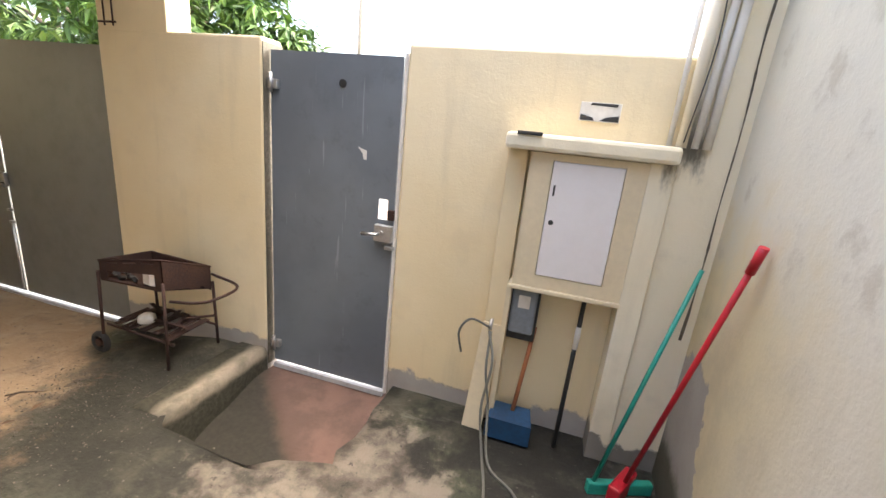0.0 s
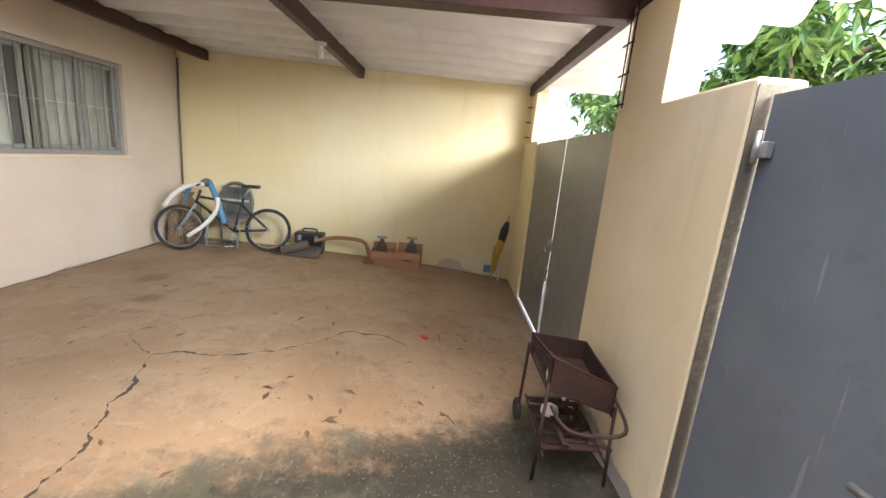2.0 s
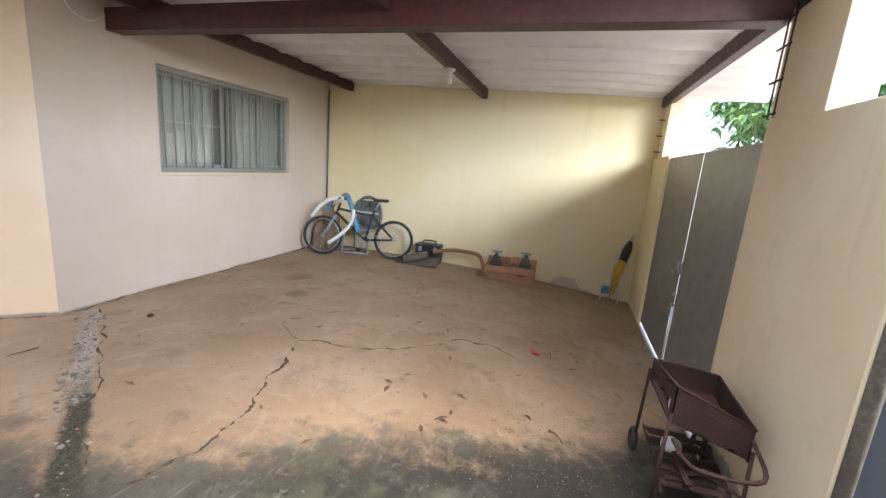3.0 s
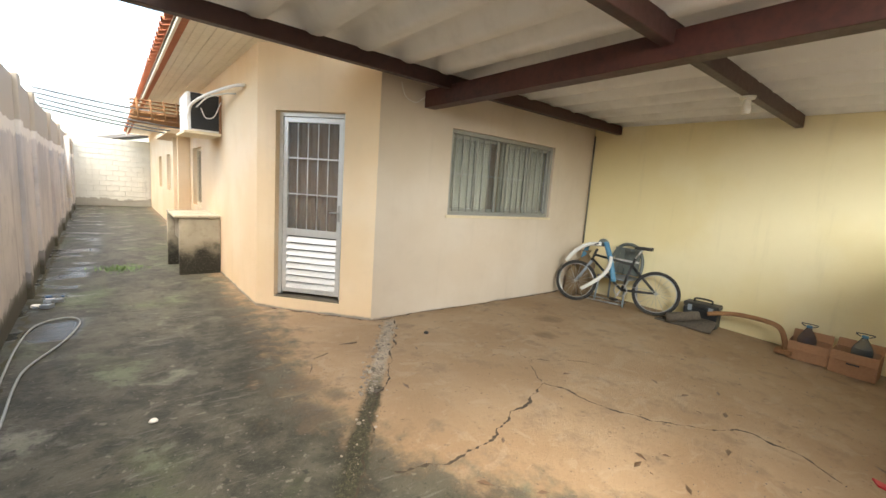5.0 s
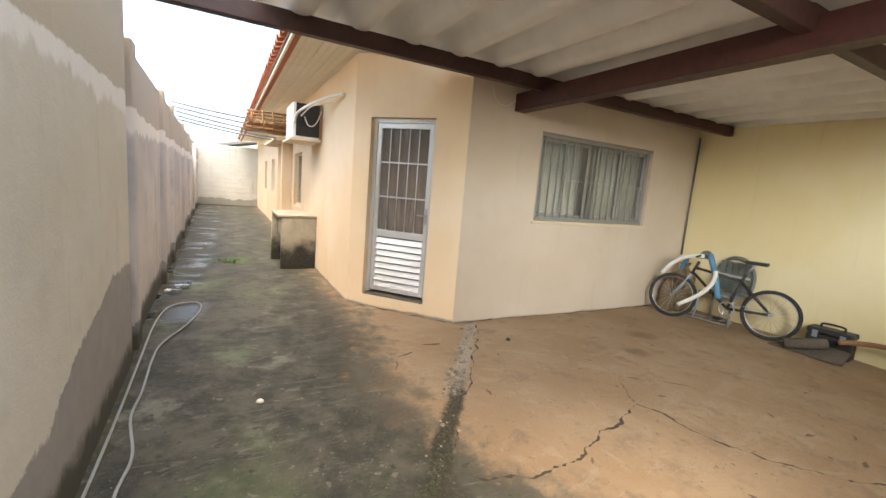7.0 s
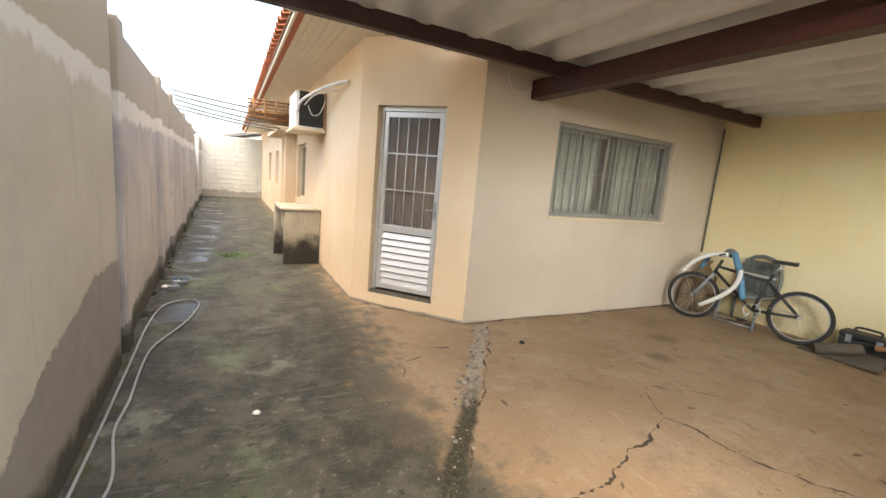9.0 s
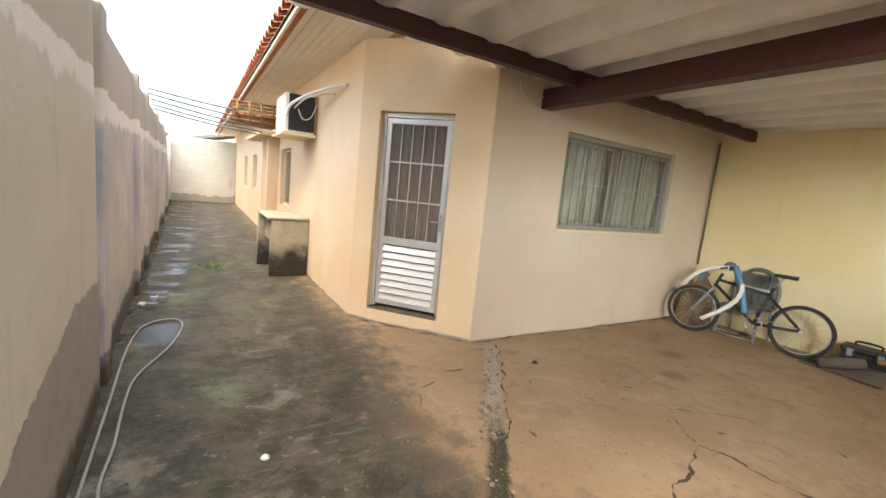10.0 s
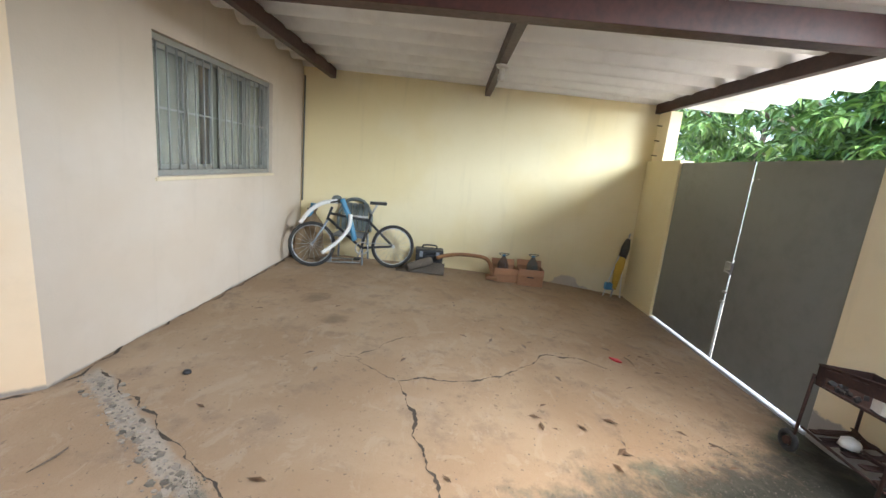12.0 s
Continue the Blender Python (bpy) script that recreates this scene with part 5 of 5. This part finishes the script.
def jug(at, material, label):
    j = thing("water_bottle", label, "bottle", at, 0, "bottles in the boxes")
    part("body", lathe_bm([(0.07, 0.0), (0.082, 0.02), (0.082, 0.15), (0.07, 0.19), (0.03, 0.26), (0.022, 0.28)], 16), material, j)
    part("cap", lathe_bm([(0.026, 0.281), (0.026, 0.305)], 12), M_BLUE, j)
    part("grip", tube_bm(smooth_path([(0.0, -0.03, 0.29), (0.0, -0.07, 0.32), (0.0, 0.07, 0.32), (0.0, 0.03, 0.29)], 3), 0.005, 6), M_BLACK, j)


jug((-5.70, 0.47, 0.11), M_SMOKE, "smoky plastic water bottle standing in a box")
jug((-5.72, 0.90, 0.13), M_BOTTLE, "blue plastic water bottle standing in a box")
um = thing("folded_parasol", "folded yellow and blue beach parasol with chair legs", "parasol", (-5.68, 2.10, -0.05))
part("cloth", tube_bm([(-0.02, 0.02, 0.10), (-0.06, 0.06, 0.45), (-0.12, 0.12, 0.62)], [0.03, 0.07, 0.045], 12), M_YELLOW, um, "faded yellow cloth")
part("cloth", tube_bm([(-0.10, 0.10, 0.55), (-0.14, 0.14, 0.72), (-0.17, 0.17, 0.84)], [0.055, 0.06, 0.03], 12), M_BLACK, um, "dark grey cloth")
part("pole", tube_bm([(0.02, -0.02, 0.0), (-0.19, 0.19, 0.92)], 0.012, 8), M_STEEL, um)
part("leg", tube_bm([(0.0, -0.13, 0.0), (-0.08, 0.04, 0.60)], 0.010, 8), M_ALU, um)
part("leg", tube_bm([(0.05, 0.10, 0.0), (-0.08, 0.10, 0.60)], 0.010, 8), M_WHITE, um)
part("strap", box_bm((-0.05, -0.12, 0.10), (0.03, -0.02, 0.20), None, 0.01), M_BLUE, um)

# ---- fixtures ----
lp = thing("lamp_holder", "empty white lamp holder under the purlin", "lamp holder", (-4.14, 0.0, 2.605))
part("rose", lathe_bm([(0.055, -0.025), (0.065, 0.0)], 16), M_WHITE, lp)
part("socket", lathe_bm([(0.030, -0.15), (0.036, -0.14), (0.036, -0.09), (0.028, -0.08), (0.028, -0.02)], 14), M_WHITE, lp)
cb = thing("corner_cable", "dark cable and pipe in the wall corner", "pipe", (-5.96, -2.59, 0.9))
part("pipe", tube_bm([(0, 0, 0), (0.0, 0, 1.0), (0.0, 0.0, 1.76)], 0.013, 8), M_DKHOSE, cb)
wr = thing("loose_wire", "pale loose wire hanging by the beam", "wire", (-2.3, -2.60, 2.6))
part("strand", tube_bm(smooth_path([(0.10, 0, 0.12), (0.05, 0.02, -0.02), (-0.08, 0.03, -0.06), (-0.2, 0.03, 0.02)], 6), 0.005, 6), M_WHITE, wr)
rb = thing("rebar_ladder", "rusty bent bars standing out of the post", "rebar", (-2.50, 2.34, 2.0))
for x in (0.03, 0.10):
    part("bar", tube_bm([(x, 0.0, 0.0), (x, 0.0, 0.55)], 0.005, 6), M_RUST, rb)
for z in (0.02, 0.19, 0.36, 0.50):
    part("bar", tube_bm([(-0.02, -0.006, z), (0.13, -0.006, z)], 0.006, 6), M_RUST, rb)
rb = thing("rebar_stubs", "short rusty bars standing out of the post", "rebar", (-5.80, 2.40, 2.0))
for z in (0.0, 0.2, 0.4):
    part("bar", tube_bm([(0, 0.02, z), (0.0, -0.05, z)], 0.008, 6), M_RUST, rb)

# air conditioner
ac = thing("air_conditioner", "white air conditioner on a bracket with dark grille", "air conditioner", (HL.x + 0.02, -5.58, 2.17))
part("case", box_bm((0.0, -0.75, 0.03), (0.42, 0.0, 0.56), None, 0.02), M_WHITE, ac)
gl = part("grille", box_bm((0.02, 0.001, 0.06), (0.37, 0.012, 0.55), None, 0.004), M_BLACK, ac, "dark grille")
for i in range(9):
    part("slat", box_bm((0.03, 0.013, 0.09 + 0.05 * i), (0.36, 0.018, 0.10 + 0.05 * i)), M_BLACK, gl)
part("bracket", box_bm((0.0, -0.80, -0.01), (0.46, 0.06, 0.028), None, 0.004), M_CREAM, ac)
part("drain_pipe", tube_bm(smooth_path([(0.40, 0.03, 0.25), (0.37, 0.15, 0.38), (0.24, 0.62, 0.47), (0.08, 1.2, 0.51), (0.0, 1.4, 0.51)], 6), 0.020, 10), M_WHITE, ac)
part("side_frame", box_bm((-0.01, 0.002, 0.03), (0.018, 0.03, 0.56)), M_CARD, ac)
part("drain_pipe", tube_bm(smooth_path([(0.30, 0.03, 0.36), (0.22, 0.35, 0.46), (0.10, 0.8, 0.47), (0.0, 0.95, 0.47)], 6), 0.010, 8), M_WHITE, ac)
part("cord", tube_bm(smooth_path([(0.25, 0.03, 0.35), (0.20, 0.10, 0.22), (0.10, 0.12, 0.25), (0.02, 0.15, 0.45)], 6), 0.008, 6), M_WHITE, ac)

# cables and rusty lattice across the passage
for i, (ya, yb, za, zb) in enumerate(((-6.3, -6.9, 2.56, 2.52), (-6.5, -7.3, 2.52, 2.46), (-6.9, -8.0, 2.50, 2.42), (-7.2, -8.6, 2.46, 2.40), (-7.6, -9.0, 2.44, 2.38))):
    w = thing("cable", "dark cable strung across the passage", "cable", (east_x(ya), ya, za), 0, "cables over the passage")
    e = Vector((HL.x + 0.25 - east_x(ya), yb - ya, zb - za))
    part("strand", tube_bm([e * k / 8 - Vector((0, 0, 0.12 * (k / 8) * (1 - k / 8))) for k in range(9)], 0.014, 6), M_GREYPL, w)
lt = thing("rusty_lattice", "rusty iron lattice fixed over the side door", "lattice", (HL.x + 0.01, -7.2, 2.45))
for i in range(7):
    part("bar", tube_bm([(0.0, -0.25 * i + 0.6, 0.02), (1.0, -0.25 * i + 0.6, 0.0)], 0.022, 6), M_RUSTBAR, lt)
for i in range(8):
    part("bar", tube_bm([(0.06 + 0.13 * i, 0.7, 0.02), (0.06 + 0.13 * i, -1.0, 0.02)], 0.018, 6), M_RUSTBAR, lt)

for i in range(6):
    part("bar", tube_bm([(-0.02, 0.62 - 0.03 * i, -0.06 + 0.055 * i), (0.55 + 0.09 * i, 0.62 - 0.05 * i, -0.08 + 0.06 * i), (1.02, 0.6, -0.07 + 0.05 * i)], 0.016, 6), M_RUSTBAR, lt)
for i in range(6):
    part("bar", tube_bm([(0.08 + 0.17 * i, 0.64, -0.08), (0.10 + 0.17 * i, 0.60, 0.22)], 0.014, 6), M_RUSTBAR, lt)

# concrete tank
tk = thing("concrete_tank", "weathered concrete box against the house side", "concrete box", (HL.x + 0.003, -5.70, 0.09))
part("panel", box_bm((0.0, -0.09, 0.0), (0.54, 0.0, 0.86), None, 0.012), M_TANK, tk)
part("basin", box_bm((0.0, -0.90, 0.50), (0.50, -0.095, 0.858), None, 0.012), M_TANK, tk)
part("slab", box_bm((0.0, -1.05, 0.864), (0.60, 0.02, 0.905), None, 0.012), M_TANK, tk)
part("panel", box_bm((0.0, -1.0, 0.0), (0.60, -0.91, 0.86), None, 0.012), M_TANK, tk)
# added white tube standing in for a bright upright gap
dp2 = thing("bright_gap_tube", "white upright tube for a bright gap at the boundary wall", "pipe", (east_x(-12) - 0.06, -12.5, 0.2))
part("tube", tube_bm([(0, 0, 0.6), (0, 0, 2.1)], 0.05, 10), M_WHITE, dp2)


# ---- floor cracks, joint and litter ----
def ribbon(name, pts, width, label, material, group="", seed=0, vary=1.0):
    """A shallow ragged crack lying in the cement."""
    ob = thing(name, label, "crack", (pts[0][0], pts[0][1], 0), 0, group)
    ob["kind"] = "stuff"
    bm = bmesh.new()
    path = smooth_path([(x, y, 0) for x, y in pts], 44)
    prev = None
    for i, p in enumerate(path):
        d = (path[min(i + 1, len(path) - 1)] - path[max(i - 1, 0)]).normalized()
        side = Vector((-d.y, d.x, 0))
        p = p + side * 0.05 * noise.noise((p.x * 6 + seed, p.y * 6, 1)) + side * 0.013 * noise.noise((p.x * 23, p.y * 23, seed))
        w = width * max(0.07, 0.30 + vary * 0.9 * noise.noise((p.x * 9, p.y * 9, 9 + seed)) + 0.6 * noise.noise((p.x * 31, p.y * 31, 5 + seed))) * min(1, 0.2 + i / 4, 0.2 + (len(path) - 1 - i) / 4)
        pair = []
        for s in (-1, 1):
            q = p + side * w * s
            soft = noise.noise((q.x * 1.3, q.y * 1.3, 0.0)) * 0.012 + noise.noise((q.x * 4, q.y * 4, 3.0)) * 0.004
            pair.append(bm.verts.new((q.x - pts[0][0], q.y - pts[0][1], floor_z(q.x, q.y) + soft + 0.0045)))
        if prev:
            bm.faces.new((prev[0], prev[1], pair[1], pair[0]))
        prev = pair
    part("crack_line", bm, material, ob)
    return ob


M_CRACK = painted("crack_dirt", (0.055, 0.042, 0.03), (0.10, 0.075, 0.05), 0.95, 0, 20, 0.6, 0.3)
M_CHIPS = leaf_material("cement_chips", (0.07, 0.058, 0.044), (0.33, 0.28, 0.22))
M_MOSSBITS = leaf_material("moss_bits", (0.022, 0.024, 0.010), (0.10, 0.085, 0.05))
M_MOSS = painted("mossy_joint", (0.055, 0.05, 0.026), (0.10, 0.085, 0.055), 0.95, 0, 16, 0.7, 0.6)
ribbon("floor_crack", [(-2.48, -0.63), (-2.2, -0.50), (-1.75, -0.40), (-1.49, -0.29), (-1.15, -0.30), (-0.80, -0.45)], 0.018, "dark ragged crack in the cement", M_CRACK, "cracks in the floor", 1)
ribbon("floor_crack", [(-2.50, -0.63), (-2.74, 0.10), (-3.26, 0.63), (-3.18, 1.12)], 0.015, "dark ragged crack in the cement", M_CRACK, "cracks in the floor", 2)
ribbon("floor_crack", [(-2.50, -0.64), (-2.75, -0.95), (-3.0, -0.85), (-3.3, -0.60)], 0.010, "dark ragged crack in the cement", M_CRACK, "cracks in the floor", 3)
ribbon("floor_crack", [(-2.75, -0.95), (-2.85, -1.30)], 0.004, "dark ragged crack in the cement", M_CRACK, "cracks in the floor", 4)
ribbon("floor_crack", [(-2.22, -2.52), (-1.80, -1.87), (-1.36, -1.28), (-1.16, -1.06), (-0.86, -0.62), (-0.68, -0.38), (-0.5, -0.1)], 0.017, "dark crack along the joint", M_CRACK, "cracks in the floor", 6)

ribbon("floor_crack", [(-5.9, -2.605), (-4.6, -2.60), (-3.3, -2.605), (-2.02, -2.60)], 0.020, "dark gap along the foot of the house wall", M_CRACK, "cracks in the floor", 7)
ribbon("floor_crack", [(-1.93, -2.63), (-1.5, -3.12), (-1.03, -3.66)], 0.020, "dark gap along the foot of the house wall", M_CRACK, "cracks in the floor", 8)
ribbon("moss_line", [(east_x(-0.2) - 0.03, -0.2), (east_x(-2) - 0.035, -2.0), (east_x(-4) - 0.03, -4.0), (east_x(-7) - 0.02, -7.0), (east_x(-11) - 0.02, -11.0)], 0.055, "green moss along the foot of the boundary wall", M_MOSS, "", 9)
rng = random.Random(7)
ml = thing("moss_crumbs", "dark moss and crumbs along the open joint", "moss", (0, 0, 0))
ml["kind"] = "stuff"
JOINT = ((-1.45, -1.48), (-1.10, -1.06), (-0.80, -0.62), (-0.62, -0.40), (-0.36, -0.05))
bm = bmesh.new()
for k in range(2200):
    i = rng.randrange(4)
    f = rng.random()
    (ax, ay), (bx, by) = JOINT[i], JOINT[i + 1]
    s_ = rng.uniform(0.002, 0.0065)
    x, y = ax + (bx - ax) * f + rng.gauss(0, 0.042), ay + (by - ay) * f + rng.gauss(0, 0.03)
    z = floor_z(x, y) + noise.noise((x * 1.3, y * 1.3, 0.0)) * 0.012 + noise.noise((x * 4, y * 4, 3.0)) * 0.004
    v = [bm.verts.new((x + s_ * math.cos(q) * rng.uniform(0.6, 1.3), y + s_ * math.sin(q) * rng.uniform(0.6, 1.3), z - 0.002)) for q in (0, 1.57, 3.14, 4.71)]
    top = bm.verts.new((x, y, z + s_ * 0.7))
    for q in range(4):
        bm.faces.new((v[q], v[(q + 1) % 4], top))
part("clumps", bm, M_MOSSBITS, ml)["kind"] = "stuff"
jr = thing("joint_rubble", "broken cement chips along the open joint", "rubble", (0, 0, 0))
jr["kind"] = "stuff"
rj = random.Random(21)
bm = bmesh.new()
for k in range(420):
    f = 0.62 * rj.random() if k % 6 else rj.random()
    x, y = -2.13 + 1.55 * f + rj.gauss(0, 0.045), -2.50 + 2.13 * f + rj.gauss(0, 0.035)
    s_ = rj.uniform(0.004, 0.012) if k % 5 else rj.uniform(0.012, 0.030)
    z = floor_z(x, y) + noise.noise((x * 1.3, y * 1.3, 0.0)) * 0.012 + noise.noise((x * 4, y * 4, 3.0)) * 0.004
    n_ = rj.randint(5, 7)
    ring = [(q + rj.uniform(-0.2, 0.2), rj.uniform(0.6, 1.2)) for q in (6.283 * i / n_ for i in range(n_))]
    lo_ = [bm.verts.new((x + s_ * r_ * math.cos(q), y + s_ * r_ * math.sin(q), z - 0.004)) for q, r_ in ring]
    hi_ = [bm.verts.new((x + 0.75 * s_ * r_ * math.cos(q), y + 0.75 * s_ * r_ * math.sin(q), z + s_ * rj.uniform(0.2, 0.4))) for q, r_ in ring]
    bm.faces.new(hi_)
    for i in range(n_):
        bm.faces.new((lo_[i], lo_[(i + 1) % n_], hi_[(i + 1) % n_], hi_[i]))
part("chips", bm, M_CHIPS, jr)["kind"] = "stuff"
for k in range(9):
    x, y = rng.uniform(0.68, 0.92), rng.uniform(-4.9, -4.3)
    sc = thing("plastic_scrap", "crumpled plastic scrap in the passage gutter", "scrap", (x, y, floor_z(x, y) + 0.008), rng.uniform(0, 360), "scraps in the gutter")
    w_ = rng.uniform(0.02, 0.06)
    part("film", prism_bm([(-w_, -w_ * 0.5), (w_ * 0.6, -w_ * 0.7), (w_, w_ * 0.3), (-w_ * 0.3, w_ * 0.6)], 0.0, rng.uniform(0.01, 0.04)), rng.choice((M_WHITE, M_GREYPL, M_DKBLUE)), sc)
for x, y, a_ in ((-1.12, -1.95, 20), (-0.95, -1.75, 65), (-1.45, -2.1, -10), (-2.2, 1.5, 40), (-3.4, 1.4, 10)):
    tw = thing("twig", "dark dry twig on the cement", "twig", (x, y, 0), a_, "twigs on the floor")
    zz = floor_z(x, y) + 0.012
    part("stick", tube_bm([(-0.08, 0, zz), (-0.02, 0.012, zz + 0.004), (0.09, 0, zz)], [0.004, 0.006, 0.002], 6), M_BARK, tw)


def floor_h(x, y):
    return floor_z(x, y) + noise.noise((x * 1.3, y * 1.3, 0.0)) * 0.012 + noise.noise((x * 4, y * 4, 3.0)) * 0.004


for k in range(46):
    x, y = (rng.uniform(-4.0, -1.8), rng.uniform(0.2, 1.9)) if k < 30 else (rng.uniform(-4.5, -0.8), rng.uniform(-2.2, 0.4))
    lf = thing("dry_leaf", "small dry brown leaf on the cement", "leaf", (x, y, floor_h(x, y) + 0.004), rng.uniform(0, 360), "dry leaves on the floor")
    s = rng.uniform(0.022, 0.06)
    bm = bmesh.new()
    v = [bm.verts.new(c) for c in ((-s, 0, 0.002), (-s * 0.2, -s * 0.35, 0.006), (s, 0, 0.004), (-s * 0.2, s * 0.35, 0.010), (0, 0, 0.003))]
    for a, b in ((0, 1), (1, 2), (2, 3), (3, 0)):
        bm.faces.new((v[a], v[b], v[4]))
    part("blade", bm, M_LITTER, lf)
gt = thing("grit", "scattered grit and crumbs on the damp cement", "grit", (0, 0, 0))
gt["kind"] = "stuff"
bm = bmesh.new()
for k in range(2200):
    if k < 800:
        x, y = rng.gauss(-1.9, 0.35), rng.gauss(1.55, 0.4)
    elif k < 1700:
        x, y = rng.uniform(-0.9, 0.8), rng.uniform(-4.5, 0.6)
    else:
        x, y = rng.uniform(-5.6, -0.9), rng.uniform(-2.3, 2.0)
    if in_hole(x, y) or not (-5.8 < x < 0.85) or y > 2.3 or (x < -1.4 and y < -2.5):
        continue
    s_ = rng.uniform(0.0015, 0.0045)
    add_box(bm, (-s_, -s_ * 0.7, -s_ * 0.4), (s_, s_ * 0.7, s_ * 0.5), pose(x, y, floor_h(x, y) + s_ * 0.35, rng.uniform(-30, 30), rng.uniform(-30, 30), rng.uniform(0, 180)))
part("crumbs", bm, M_GRIT, gt)["kind"] = "stuff"
rp = thing("red_wrapper", "crumpled red wrapper on the cement", "wrapper", (-3.38, 1.27, floor_h(-3.38, 1.27) + 0.003), 30)
part("film", prism_bm([(-0.06, -0.02), (0.02, -0.03), (0.06, 0.01), (0.0, 0.03)], 0.0, 0.012), M_RED, rp)
st = thing("stone", "small dark stone on the cement", "stone", (-2.29, -2.0, floor_h(-2.29, -2.0)))
part("lump", lathe_bm([(0.01, 0), (0.028, 0.008), (0.02, 0.025), (0.004, 0.03)], 8), M_BLACK, st)
st = thing("stone", "small pale stone on the dark cement", "stone", (0.10, -1.53, floor_h(0.10, -1.53)))
part("lump", lathe_bm([(0.01, 0), (0.026, 0.006), (0.018, 0.018), (0.004, 0.02)], 8), M_WHITE, st)

wd = thing("weeds", "low green weeds growing from the passage floor", "weeds", (0.18, -6.45, 0.10))
wd["kind"] = "stuff"
bm = bmesh.new()
for k in range(420):
    x, y, a = rng.gauss(0, 0.16), rng.gauss(0, 0.14), rng.uniform(0, 6.28)
    h, w = rng.uniform(0.012, 0.045), 0.010
    dx, dy = math.cos(a), math.sin(a)
    v = [bm.verts.new(c) for c in ((x - dy * w, y + dx * w, 0), (x + dy * w, y - dx * w, 0), (x + dx * h, y + dy * h, h))]
    bm.faces.new(v)
part("blades", bm, M_WEED, wd)


# ---- trees beyond the gate ----
def tree(at, height, spread, leaves, seed, label):
    r = random.Random(seed)
    ob = thing("tree", label, "tree", at, r.uniform(0, 360), "trees outside the gate")
    bm = bmesh.new()
    add_tube(bm, smooth_path([(0, 0, 0), (0.06, 0.03, height * 0.25), (0.0, 0.1, height * 0.55), (0.05, 0.0, height * 0.9)], 4), [0.17 - 0.13 * i / 12 for i in range(13)], 10)
    ends = []
    for k in range(13):
        a, z0 = k * 2.4 + r.uniform(-0.4, 0.4), height * r.uniform(0.28, 0.75)
        l = spread * r.uniform(0.55, 1.05)
        e = Vector((math.cos(a) * l, math.sin(a) * l, z0 + height * r.uniform(0.02, 0.28)))
        m = Vector((math.cos(a) * l * 0.45, math.sin(a) * l * 0.45, z0 + height * 0.12))
        add_tube(bm, smooth_path([(0.03, 0.03, z0), m, e], 4), [0.065 - 0.006 * i for i in range(9)], 6)
        for j in range(9):
            f = r.uniform(0.3, 1.05)
            ends.append(m.lerp(e, f) + Vector((r.gauss(0, 0.32), r.gauss(0, 0.32), r.gauss(0, 0.28))))
    part("trunk", bm, M_BARK, ob)
    verts, faces = [], []
    for k in range(leaves):
        if k % 9 == 0:
            c = r.choice(ends) + Vector((r.gauss(0, 0.16), r.gauss(0, 0.16), r.gauss(0, 0.14)))
        d = Vector((r.gauss(0, 1), r.gauss(0, 1), r.gauss(-0.55, 0.5))).normalized()
        s = d.cross(Vector((r.gauss(0, 0.3), r.gauss(0, 0.3), 1))).normalized()
        u = s.cross(d)
        l, w = r.uniform(0.18, 0.32), r.uniform(0.03, 0.046)
        b = len(verts)
        q = c + d * 0.03
        for p in (q, q + d * l * 0.45 + s * w + u * 0.012, q + d * l - u * 0.035, q + d * l * 0.45 - s * w + u * 0.012, q + d * l * 0.45):
            verts.append(p)
        faces += [(b, b + 1, b + 4), (b + 1, b + 2, b + 4), (b + 2, b + 3, b + 4), (b + 3, b, b + 4)]
    me = bpy.data.meshes.new("crown")
    me.from_pydata(verts, [], faces)
    me.materials.append(M_LEAF)
    cr = new("crown", me)
    cr.parent = ob
    return ob


tree((-5.4, 5.8, -0.2), 4.4, 1.55, 10000, 3, "leafy green tree with long drooping leaves")
tree((-7.9, 6.2, -0.2), 4.4, 2.0, 10000, 5, "leafy green tree with long drooping leaves")
tree((-11.0, 7.5, -0.2), 4.8, 2.3, 8000, 8, "leafy green tree with long drooping leaves")

pl = thing("street_pole", "grey utility pole beyond the front wall", "utility pole", (-8.1, 16, -0.3))
part("shaft", tube_bm([(0, 0, 0), (0, 0, 9)], [0.09, 0.07], 12), M_BARECEM, pl)
part("crossarm", box_bm((-0.9, -0.05, 7.6), (0.9, 0.05, 7.72)), M_BARECEM, pl)
part("insulator", lathe_bm([(0.08, 3.9), (0.12, 4.0), (0.12, 4.3), (0.08, 4.4)], 10, pose(0.2, 0, 0)), M_GREYPL, pl)
